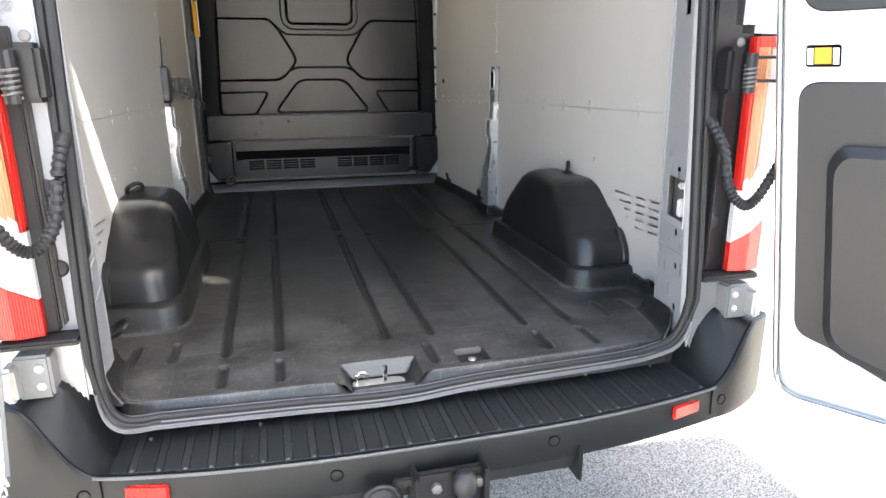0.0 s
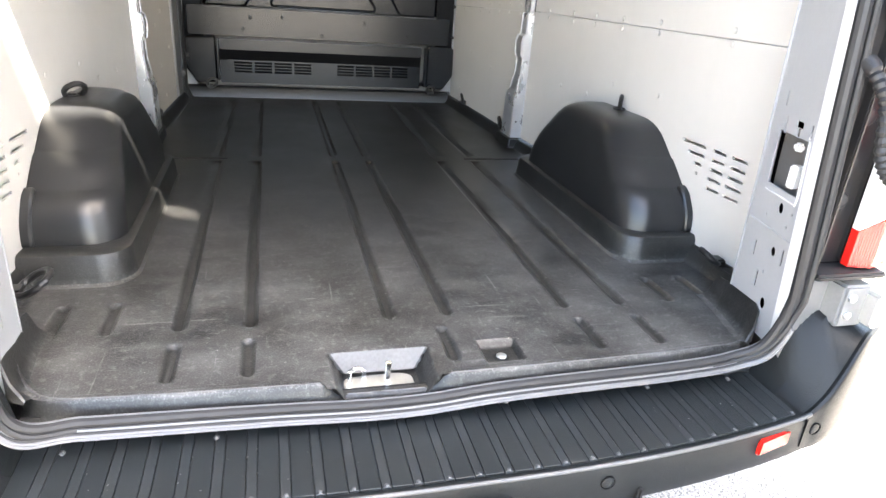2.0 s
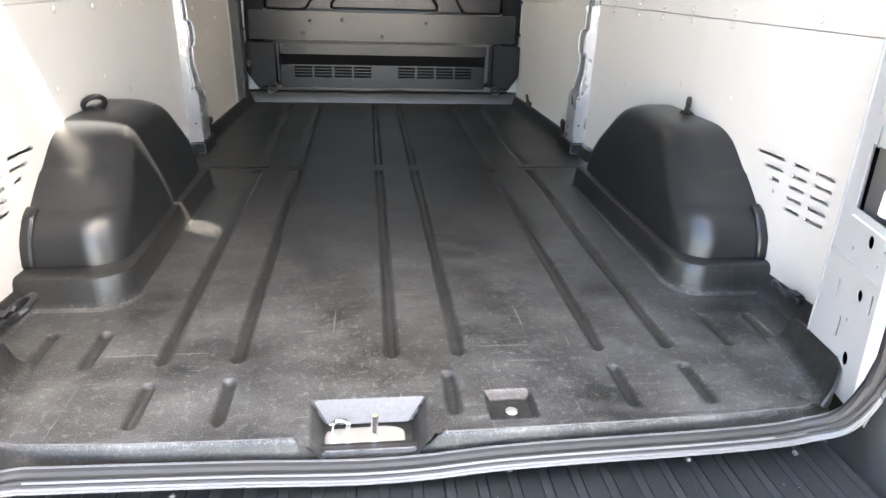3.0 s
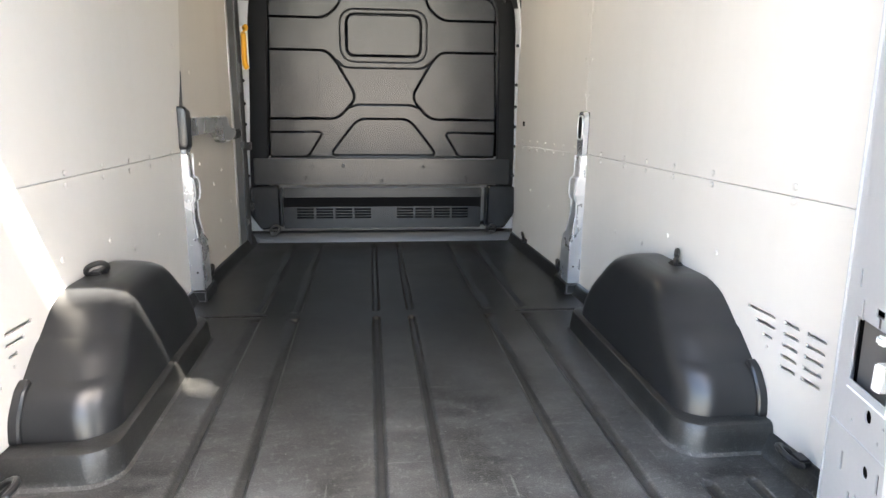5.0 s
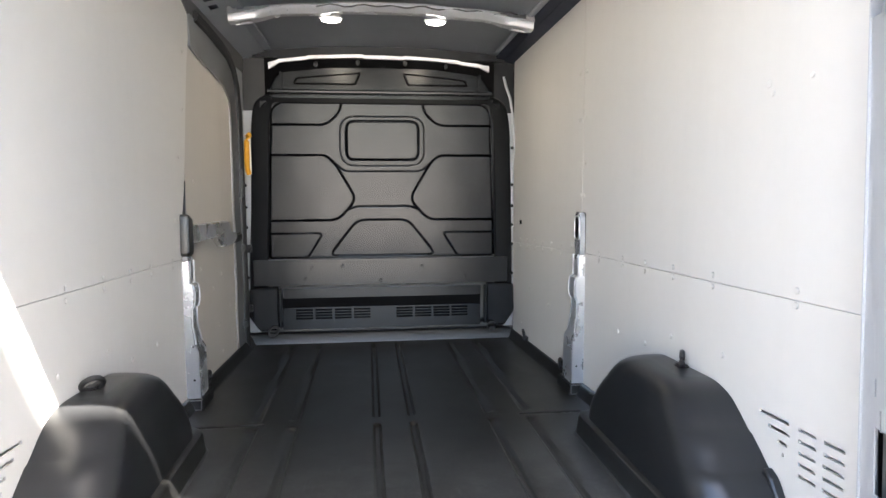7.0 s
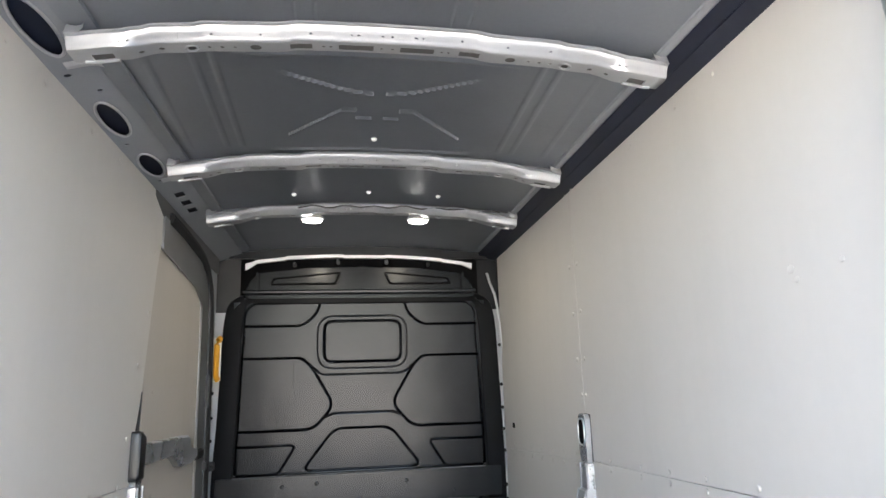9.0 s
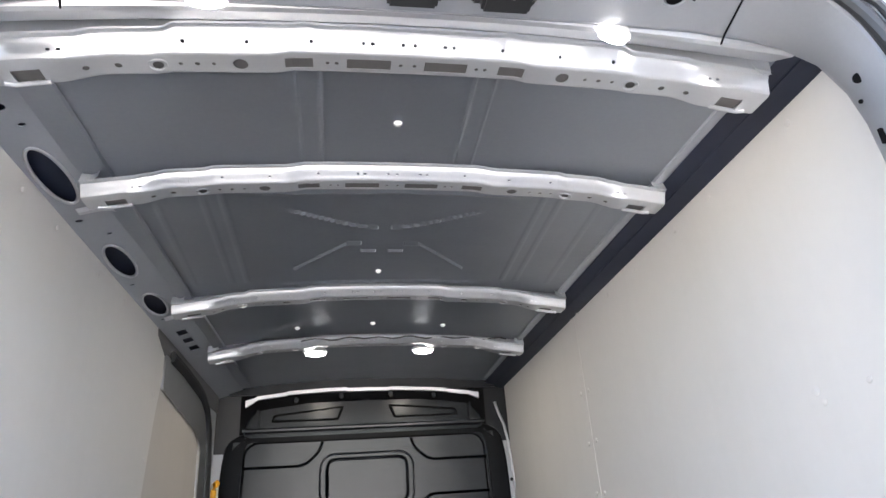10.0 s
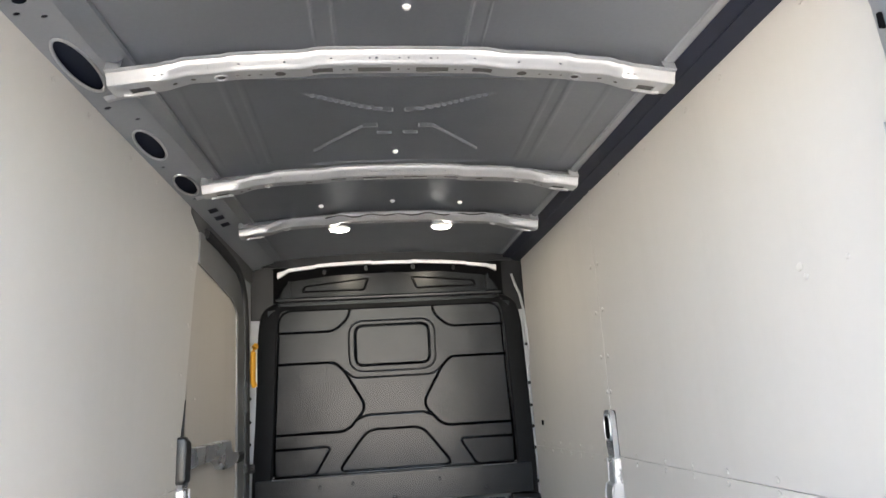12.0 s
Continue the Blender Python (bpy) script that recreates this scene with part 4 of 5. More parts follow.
# body posts that show between the boards
def body_post(s):
    t = empty("body_post", (s * 0.79, 1.93, 0.0), "bare silver steel body post showing between the lining boards", "body post", "body posts")
    x = wall_x(1.93)
    # height, how far it stands proud, where its inner face ends towards the front
    LV = [(0.045, 0.046, 1.985), (0.232, 0.044, 1.980), (0.246, 0.038, 1.975), (0.262, 0.032, 1.965), (0.300, 0.029, 1.950), (0.335, 0.024, 1.942), (0.400, 0.024, 1.940), (0.408, 0.031, 1.944), (0.430, 0.036, 1.946),
          (0.470, 0.036, 1.946), (0.494, 0.031, 1.942), (0.502, 0.021, 1.934), (0.590, 0.021, 1.930)]
    rings = [[Vector((s * (x + 0.02), 1.852, z)), Vector((s * (x - 0.003), 1.853, z)), Vector((s * (x - o + 0.004), 1.856, z)), Vector((s * (x - o), 1.861, z)), Vector((s * (x - o), yf - 0.010, z)), Vector((s * (x - o + 0.008), yf, z)), Vector((s * (x + 0.02), yf + 0.004, z))] for z, o, yf in LV]
    loft("strip", rings, POSTGALV, t)
    top = rounded([(1.862, 0.588), (1.925, 0.588), (1.935, 0.62), (1.935, 0.75), (1.920, 0.768), (1.872, 0.768), (1.858, 0.75), (1.858, 0.62)], 0.008)
    prism("head_plate", top, lambda u, v, w: Vector((s * (x + 0.006 - w), u, v)), 0.020, POSTGALV, t, "head plate of the post", bevel=0.003)
    # bright folded edges along both sides of the strip
    for k in (3, 4):
        pts = [r[k] + Vector((-s * 0.001, 0, 0)) for r in rings[3:]]
        tube("folded_edge", pts, 0.0032, BOWSTEEL, t, n=8)
    def foot(d, z):
        return [Vector((s * (x + 0.02), 1.848 - d, z)), Vector((s * (x - 0.050 - d), 1.850 - d, z)), Vector((s * (x - 0.050 - d), 2.01 + d, z)), Vector((s * (x + 0.02), 2.015 + d, z))]
    loft("foot", [foot(0.006, 0.0), foot(0.004, 0.040), foot(-0.002, 0.047)], LINER, t, "black plastic foot of the post", smooth=False)
    rim = rounded([(x - 0.050, 0.004), (x - 0.006, 0.004), (x - 0.006, 0.042), (x - 0.050, 0.042)], 0.004)
    tube("foot_rim", [Vector((s * p[0], 1.842, p[1])) for p in rim], 0.0022, SEALLINE, t, "pale rim of the foot", closed=True, n=6)
    # black strip painted in for the shade behind the post
    box("gap_shade", (s * (x + 0.022), 1.84, 0.03), (s * (x + 0.028), 1.99, 0.78), DARK, t, "black strip painting the shade behind the post", 0)
    y0, y1, z0, z1 = 1.868, 1.928, 0.655, 0.750
    hole = rounded([(y0 + 0.012, z0), (y1 - 0.012, z0), (y1, z0 + 0.02), (y1, z1 - 0.02), (y1 - 0.012, z1), (y0 + 0.012, z1), (y0, z1 - 0.02), (y0, z0 + 0.02)], 0.01)
    # opening's shade painted by a black plate on the head
    prism("keyhole", hole, lambda u, v, w: Vector((s * (x - 0.0142 - w), u, v)), 0.0015, DARK, t, "black oval painting the shade of an opening", bevel=0.001)
    tube("keyhole_rim", [Vector((s * (x - 0.016), p[0], p[1])) for p in hole], 0.0035, BOWSTEEL, t, closed=True, n=6)
    # post holes as black discs, shade in the colour
    for z in (0.12, 0.255):
        disc("post_hole", (s * (x - 0.024), 1.8545, z), (0, -1, 0), 0.004, 0.002, DARK, t)
    return t


for s in (1, -1):
    body_post(s)

# sliding side door in the left wall, closed
door = empty("door_1", (-0.82, 2.3, 0.0), "closed sliding side door lined with brownish grey board", "sliding door", kind="structure")


def sd_fn(u, v, w):
    return Vector((-(wall_x(u) + 0.014 - w), u, v))


prism("door_board", rounded([(1.95, 0.02), (2.67, 0.02), (2.68, 0.9), (2.67, 1.32), (2.57, 1.40), (1.95, 1.47)], 0.04), sd_fn, 0.006, DOORBOARD, door, "brownish grey lining board", bevel=0.002)
prism("door_frame", rounded([(2.03, 1.44), (2.53, 1.37), (2.645, 1.31), (2.655, 0.9), (2.655, 0.0), (2.78, 0.0), (2.78, 1.40), (2.70, 1.49), (2.03, 1.58)], 0.03),
      lambda u, v, w: sd_fn(u, v, w + 0.004), 0.014, STEEL, door, "grey steel door frame", bevel=0.01)
tube("door_seal", [Vector((-(wall_x(y) - 0.006), y, z)) for y, z in ((2.10, 1.575), (2.28, 1.562), (2.48, 1.54), (2.60, 1.515), (2.69, 1.47), (2.75, 1.39), (2.78, 1.25), (2.79, 0.95), (2.80, 0.5), (2.805, 0.0))],
     0.017, RUBBER, door, "black rubber door seal", n=8, flat=1.4)
prism("pillar", [(2.80, 0.0), (2.945, 0.0), (2.945, 1.60), (2.68, 1.60), (2.74, 1.48), (2.80, 1.3)], lambda u, v, w: Vector((-(wall_x(u) + 0.03 - w), u, v)), 0.022, POSTSTEEL, door, "silver steel pillar", bevel=0.004)
prism("cant_rail", [(1.93, 1.62), (2.03, 1.565), (2.56, 1.515), (2.945, 1.50), (2.945, 1.66), (1.93, 1.70)], lambda u, v, w: Vector((-(wall_x(u) + 0.02 - w), u, v)), 0.02, GREYPRIMER, door, "steel rail over the door", bevel=0.004)
for z, h in ((0.56, 0.02), (0.15, 0.02), (0.90, 0.075)):
    box("seal_clip", (-0.775, 2.755, z - h), (-0.735, 2.815, z + h), BLACKMETAL, door, bevel=0.005)
arm = prism("guide_arm", rounded([(1.90, 0.655), (2.22, 0.66), (2.30, 0.635), (2.36, 0.60), (2.52, 0.60), (2.60, 0.62), (2.60, 0.655), (2.50, 0.665), (2.47, 0.72), (1.90, 0.725)], 0.02),
            lambda u, v, w: Vector((-(wall_x(u) + 0.030 - w), u, v)), 0.055, POSTGALV, door, "grey steel guide arm of the door", bevel=0.012)
prism("cover", rounded([(1.845, 0.61), (1.905, 0.605), (1.91, 0.76), (1.85, 0.775)], 0.015), lambda u, v, w: Vector((-(wall_x(u) + 0.01 - w), u, v)), 0.04, ARCH, arm, "black plastic cover", bevel=0.01)
box("hook", (-0.80, 2.62, 0.60), (-0.745, 2.76, 0.645), BLACKMETAL, arm, bevel=0.008)
prism("edge_blade", [(1.882, 0.765), (1.907, 0.765), (1.917, 0.84), (1.920, 0.90), (1.912, 0.86)], lambda u, v, w: Vector((-(wall_x(u) + 0.004 - w), u, v)), 0.006, ARCH, arm, bevel=0.002)

for y, z in ((2.10, 0.53), (2.42, 0.47), (2.28, 0.42), (2.55, 0.30), (2.35, 0.24), (2.12, 0.13), (2.40, 0.10), (2.05, 0.90), (2.45, 0.60)):
    disc("rivet", (-(wall_x(y) + 0.008), y, z), (1, 0, 0), 0.0075, 0.004, DOORBOARD, door, n=10)
for z in (0.545, 0.215):
    box("seal_clip", (-0.765, 2.872, z - 0.022), (-0.722, 2.905, z + 0.022), BLACKMETAL, door, "black plastic clip over the door seal", 0.005)
    tube("clip_band", [(-0.768, 2.868, z), (-0.745, 2.864, z), (-0.718, 2.868, z)], 0.007, BLACKMETAL, door, n=8)

# orange release handle beside the bulkhead
hnd = empty("release_handle", (-0.735, 2.89, 0.93), "orange plastic release handle on the door pillar", "handle")
tube("grip", [(-0.723, 2.885, 0.955), (-0.728, 2.868, 0.975), (-0.728, 2.862, 1.01), (-0.727, 2.862, 1.08), (-0.727, 2.862, 1.125), (-0.722, 2.868, 1.15), (-0.716, 2.885, 1.16)], 0.013, YELLOW, hnd, n=10, flat=1.3)
box("backplate", (-0.751, 2.885, 0.945), (-0.711, 2.900, 1.165), WHITEPL, hnd, "pale backing plate", 0.005)


# roof bows
def roof_bow(y0, z0, depth, hx):
    """One pressed bow: flange on the roof, rear face, rounded arris and underside in one sheet."""
    t = empty("roof_bow", (0, y0, z0), "silver pressed steel roof bow with punched holes", "roof bow", "roof bows")
    end = hx - 0.762
    def crown(x):
        a = abs(x) - end
        return z0 - 0.034 * (x / 0.75) ** 2 - 0.004 * step(0.45, 0.48, abs(x)) + 0.007 * (1 - step(0.225, 0.265, abs(x))) - 0.017 * step(0.565, 0.655, a) - 0.006 * step(0.66, 0.76, a)
    def sheet(u, v, w):
        a = abs(u)
        top = roof_z(u, y0 - 0.03) - 0.002 - 0.013 * step(0.437, 0.462, a) - 0.007 * step(0.575 + end, 0.605 + end, a) + 0.004 * math.exp(-((a - 0.20) / 0.012) ** 2)
        c = crown(u)
        gap = y0 > 0.9
        if gap:
            top = min(top, c + 0.036)
        kick = 0.010 * step(0.60 + end, 0.66 + end, a)
        prof = ((0.0, 0.020 if gap else -0.037, roof_z(u, y0 - 0.035) + 0.002), (0.05, -0.036, top - 0.003), (0.09, -0.033, top - 0.005), (0.13, -0.029, top - 0.005), (0.17, -0.025, top - 0.007), (0.22, -0.022, top - 0.012),
                (0.27, -0.019, top - 0.016), (0.52, -0.004 - kick, c + 0.006), (0.55, -0.001 - kick, c + 0.002), (0.58, 0.003 - kick * 0.7, c), (0.62, 0.007, c), (0.94, depth - 0.004, c + 0.001), (0.97, depth, c + 0.003), (1.0, depth + 0.001, c + 0.010))
        for (v0, ya, za), (v1, yb, zb) in zip(prof, prof[1:]):
            if v <= v1 + 1e-6:
                k = (v - v0) / (v1 - v0)
                return Vector((u, y0 + ya + (yb - ya) * k + w * 0.6, za + (zb - za) * k + w * 0.8))
    def front_face(u, v, w):
        zt = roof_z(u, y0 + depth) - 0.002
        return Vector((u, y0 + depth + 0.004 - w, crown(u) + 0.012 + (zt - crown(u) - 0.012) * v))
    cuts = [-hx + 2 * hx * i / 60 for i in range(61)]
    holes = []
    for sx in (-1, 1):
        for x, r in ((0.078, 0.044), (0.215, 0.027)):
            holes.append((sx * x, 0.78, r, 0.095, "r"))
        for x, r, h in ((0.325, 0.014, 0.10), (0.475, 0.010, 0.07), (0.014, 0.004, 0.03), (0.142, 0.004, 0.03), (0.160, 0.004, 0.03), (0.375, 0.004, 0.028), (0.405, 0.005, 0.033), (0.435, 0.004, 0.028), (0.545, 0.007, 0.045), (0.60 + end * 0.5, 0.006, 0.04)):
            holes.append((sx * x, 0.78, r, h, "o"))
        for x, r in ((0.012, 0.0035), (0.072, 0.0045), (0.09, 0.003), (0.19, 0.0035), (0.31, 0.0035), (0.425, 0.004), (0.632 + end, 0.004), (0.648 + end, 0.004)):
            holes.append((sx * x, 0.40, r, 0.032, "o"))
        holes.append((sx * (0.695 + end), 0.80, 0.024, 0.11, "r"))
    plate("pressing", -hx, hx, 0.0, 1.0, holes, 0.0015, sheet, BOWSTEEL, t, ucuts=cuts, smooth=True,
          vcuts=(0.05, 0.09, 0.13, 0.17, 0.22, 0.27, 0.52, 0.55, 0.58, 0.62, 0.94, 0.97))
    # added dark sheet gives the punched holes their shade by colour
    plate("hole_shade_web", -hx + 0.04, hx - 0.04, 0.64, 0.93, [], 0.001, lambda u, v, w: sheet(u, v, w + 0.010), GREYPRIMER, t, "dark web painting the shade behind the punched holes", ucuts=cuts[3:-3])
    plate("front_face", -hx, hx, 0.0, 1.0, [], 0.002, front_face, BOWSTEEL, t, ucuts=cuts)
    for sx in (-1, 1):
        tube("dimple", [sheet(sx * 0.475 + 0.016 * math.cos(a * math.pi / 8), 0.78 + 0.11 * math.sin(a * math.pi / 8), -0.0005) for a in range(16)], 0.0014, BOWSTEEL, t, closed=True, n=6)
        x = sx * (0.695 + end)
        tube("pocket_lip", [sheet(x + dx * sx, v, -0.001) for dx, v in ((-0.032, 0.93), (0.0, 0.955), (0.03, 0.95), (0.045, 0.90))], 0.005, BOWSTEEL, t, n=8)
        # curled end that meets the roof skin
        loft("end_tab", [[Vector((sx * (hx - 0.045 + d), y0 - 0.05 + 0.004 * k, roof_z(hx, y0) - 0.028 + 0.03 * step(0, 4, k))) + Vector((0, e, -e * 0.4)) for k in range(5)] for d, e in ((0.0, 0.0), (0.012, 0.010), (0.03, 0.014), (0.045, 0.012))], BOWSTEEL, t, closed=False, caps=False)
    tube("spot_seam", [sheet(sx2, 0.29 + 0.05 * k, -0.0008) for k, sx2 in enumerate((-0.50, -0.5005, -0.501, -0.501, -0.5))], 0.0008, STEEL, t, n=6)
    return t


BOWS = [(0.522, 1.752, 0.058, 0.762), (0.972, 1.727, 0.052, 0.742), (1.732, 1.681, 0.052, 0.706), (2.262, 1.648, 0.052, 0.68)]
for b in BOWS:
    roof_bow(*b)
for x, y in ((0.0, 0.785), (-0.003, 1.60), (-0.31, 2.13), (0.0, 2.11), (0.30, 2.13)):
    c = empty("roof_clip", (x, y, roof_z(x, y)), "small white plastic clip in the roof skin", "clip", "roof clips")
    box("head", (x - 0.010, y - 0.008, roof_z(x, y) - 0.012), (x + 0.010, y + 0.008, roof_z(x, y) + 0.002), WHITEPL, c, bevel=0.004)


# roof lamps
def roof_lamp(at, r, power, label, tilt=0.0, squash=1.0):
    t = empty("roof_lamp", at, label, "ceiling lamp", "roof lamps")
    c = Vector(at)
    m = Matrix.Translation(c) @ Matrix.Rotation(radians(tilt), 4, "Y") @ Matrix.Rotation(radians(tilt * 0.6), 4, "X")
    def ring(rx, ry, z):
        return [m @ Vector((rx * math.cos(2 * math.pi * i / 24), squash * ry * math.sin(2 * math.pi * i / 24), z)) for i in range(24)]
    loft("housing", [ring(r * 0.9, r * 0.5, 0.018), ring(r * 1.15, r * 0.68, 0.006), ring(r * 1.12, r * 0.64, 0.0)], WHITEPL, t)
    loft("lens", [ring(r, r * 0.55, 0.001), ring(r * 0.9, r * 0.48, -0.010), ring(r * 0.4, r * 0.2, -0.016)], LED, t, "lit white lens")
    la = new("lamp_light", bpy.data.lights.new("lamp_light", "AREA"))
    la.data.shape, la.data.size, la.data.energy, la.data.color = "DISK", r, power, (1.0, 0.88, 0.70)
    la.matrix_world = Matrix.Translation(c + Vector((0, 0, -0.024)))
    return t


for x in (-0.243, 0.236):
    roof_lamp((x, 2.34, 1.640), 0.046, 0.11, "small round roof lamp, lit, on the roof bow")
tube("lamp_wire", [(x, 2.236 + 0.006 * math.sin(x * 30), 1.675 - 0.03 * (x / 0.7) ** 2 + 0.005 * math.sin(x * 47)) for x in [-0.3 + 0.03 * i for i in range(31)]], 0.0035, BLACKMETAL, n=6)
tagged(bpy.data.objects["lamp_wire"], "thin black wire clipped along the roof bow", "wire")

# rear door frame: header and corners in one pressing, posts below
def lean(z):
    return 0.06 + 0.093 * z


PATH_RIGHT = [(0.724, 0.0), (0.722, 0.35), (0.721, 0.8), (0.721, 1.15), (0.720, 1.42), (0.718, 1.50), (0.712, 1.56), (0.696, 1.62), (0.665, 1.666), (0.615, 1.695), (0.525, 1.712), (0.32, 1.720), (0.0, 1.723)]
OPENING = [(-x - 0.022 * step(0.45, 0.70, x), z) for x, z in PATH_RIGHT] + [(x, z) for x, z in reversed(PATH_RIGHT[:-1])]


def outward(i):
    a, b = OPENING[max(i - 1, 0)], OPENING[min(i + 1, len(OPENING) - 1)]
    d = Vector((b[0] - a[0], b[1] - a[1])).normalized()
    return Vector((-d.y, d.x))


frame_ob = empty("door_frame", (0, 0.1, 0.0), "silver steel rear door frame with punched posts", "door frame", kind="structure")
rings = []
for i, (x, z) in enumerate(OPENING):
    if z < 1.15:
        continue
    n2 = outward(i)
    w = abs(n2.y)
    o, f = 0.062 * (1 - w) + 0.006 * w, (0.345 - lean(z)) * (1 - w) + 0.165 * w
    y = lean(z)
    def at(k, dy):
        return Vector((x + n2.x * k, y + dy, z + n2.y * k))
    rings.append([at(0.03, -0.03), at(0.012, 0.0), at(0.0, 0.012), at(0.004, 0.05), at(o * 0.95, f - 0.015), at(o + 0.01, f), at(o + 0.03 + 0.06 * w, f + 0.012)])
loft("header", rings, HEADSTEEL, frame_ob, "silver header and rounded corners", closed=False, caps=False)
for s in (1, -1):
    def post_fn(u, v, w, s=s):
        near = 0.727 if s > 0 else 0.749
        far = 0.768 + 0.028 * min(v, 1.0)
        return Vector((s * (near + (far - near) * u + w), (lean(v) + 0.012) * (1 - u) + (0.292 + 0.07 * v) * u, v))
    hs = [(0.53, 0.395, 0.27, 0.058, "r"), (0.46, 0.478, 0.06, 0.007, "r"), (0.46, 0.462, 0.025, 0.0092, "r"), (0.24, 0.468, 0.012, 0.018, "r"), (0.72, 0.468, 0.012, 0.018, "r"), (0.80, 0.52, 0.012, 0.016, "r"),
          (0.46, 0.300, 0.045, 0.012, "o"), (0.25, 0.205, 0.014, 0.018, "r"), (0.42, 0.205, 0.042, 0.011, "o"), (0.75, 0.185, 0.014, 0.018, "r"), (0.60, 0.125, 0.014, 0.02, "r"), (0.40, 0.085, 0.045, 0.013, "o"),
          (0.25, 0.30, 0.012, 0.004, "o"), (0.68, 0.27, 0.012, 0.004, "o"), (0.3, 0.27, 0.012, 0.004, "o"), (0.5, 0.15, 0.012, 0.004, "o"), (0.45, 0.94, 0.10, 0.05, "r"), (0.5, 1.08, 0.04, 0.012, "o")]
    plate("post_face", 0.0, 1.0, 0.012, 1.16, hs, 0.003, post_fn, POSTSTEEL, frame_ob, "silver post with punched holes")
    # black block painting the shade behind the post's holes
    box("post_shade_block", (s * 0.815, 0.13, 0.0), (s * 0.90, 0.33, 1.2), DARK, frame_ob, bevel=0)
    plate("post_return", 0.0, 1.0, 0.012, 1.30, [], 0.003, lambda u, v, w, s=s: post_fn(1.0, min(v, 1.2), 0, s) + Vector((s * 0.09 * u, 0.004 + w, max(0, v - 1.2))), POSTSTEEL, frame_ob)
    tube("post_seam", [post_fn(u, 0.245, -0.001, s) for u in (0.02, 0.3, 0.6, 0.98)], 0.0025, POSTSTEEL, frame_ob, n=6)
    # white in place of silver paints the daylight on the post's outward lip
    plate("post_lip", 0.0, 1.0, 0.05, 1.16, [], 0.002, lambda u, v, w, s=s: post_fn(0.0, v, 0, s).lerp(post_fn(0.15, v, 0, s), u) + Vector((-s * 0.003, -0.012 * (1 - u) - 0.001, 0)) + Vector((-s * w, 0, 0)), BODY, frame_ob, "lip of the post, whitened to paint its daylit face")
    prism("recess_rim", [(0.22, 0.318), (0.84, 0.318), (0.84, 0.462), (0.22, 0.462)], lambda u, v, w, s=s: post_fn(u, v, 0.022 + w, s), 0.002, GREYPRIMER, frame_ob, "inner sheet of the post", bevel=0)
    cn = empty("connector", tuple(post_fn(0.46, 0.37, 0.02, s)), "white plastic plug connector hanging in the door post", "connector", "connectors")
    p = post_fn(0.44, 0.375, 0.014, s)
    box("body", (p.x - 0.012, p.y - 0.012, p.z - 0.030), (p.x + 0.012, p.y + 0.010, p.z + 0.020), WHITEPL, cn, bevel=0.004)
    p = post_fn(0.5, 0.43, 0.016, s)
    box("latch", (p.x - 0.009, p.y - 0.012, p.z - 0.009), (p.x + 0.009, p.y + 0.010, p.z + 0.009), WHITEPL, cn, bevel=0.005)
    tube("recess_edge", [post_fn(u, v, -0.001, s) for u, v in ((0.80, 0.322), (0.24, 0.322), (0.22, 0.34), (0.22, 0.45), (0.25, 0.462))], 0.0022, BODY, frame_ob, "pale folded edge of the opening", n=6)
# stepped flange between the header and the rear bow
fl = []
for i in range(49):
    x = -0.74 + 1.48 * i / 48
    dip = 0.004 * math.exp(-((abs(x) - 0.47) / 0.02) ** 2)
    drop = 0.045 * (x / 0.75) ** 2
    fl.append([Vector((x, 0.384, 1.750 - drop)), Vector((x, 0.390, 1.742 - drop)), Vector((x, 0.400, 1.741 - drop + dip)), Vector((x, 0.455, 1.775 - drop + dip)), Vector((x, 0.476, 1.794 - drop))])
loft("header_flange", fl, BOWSTEEL, frame_ob, "stepped flange of the header", closed=False, caps=False)
# dimple rims and holes of the header, the holes' shade painted as dark discs
for x, r in ((-0.44, 0.02), (0.44, 0.02), (-0.145, 0.011), (0.235, 0.011), (0.345, 0.006), (-0.36, 0.005), (-0.235, 0.004), (0.475, 0.004), (0.45, 0.004)):
    zz = 1.7235 - 0.02 * abs(x) ** 3 * 4
    disc("header_hole", (x, 0.29, zz), (0, -0.05, -1), r * 0.8, 0.0035, DARK, frame_ob, n=14)
    if r > 0.015:
        tube("dimple_rim", [(x + r * 1.1 * math.cos(a * math.pi / 8), 0.29 + r * 0.95 * math.sin(a * math.pi / 8), zz - 0.002) for a in range(16)], 0.0028, HEADSTEEL, frame_ob, closed=True, n=6)
# holes and slots of the upper corners, their shade painted black
for sx in (-1, 1):
    disc("post_hole", (sx * 0.733, 0.283, 1.552), (-sx, -0.2, -0.35), 0.009, 0.004, DARK, frame_ob, n=14)
    disc("post_hole", (sx * 0.748, 0.307, 1.522), (-sx, -0.2, -0.3), 0.004, 0.004, DARK, frame_ob)
    box("post_slot", (sx * 0.745, 0.291, 1.43), (sx * 0.760, 0.297, 1.457), DARK, frame_ob, bevel=0)
    tube("header_seam", [(sx * 0.535, 0.15, 1.7092), (sx * 0.545, 0.21, 1.7080), (sx * 0.560, 0.29, 1.7065), (sx * 0.572, 0.36, 1.7058), (sx * 0.580, 0.385, 1.7056)], 0.0022, DARK, frame_ob, n=6)

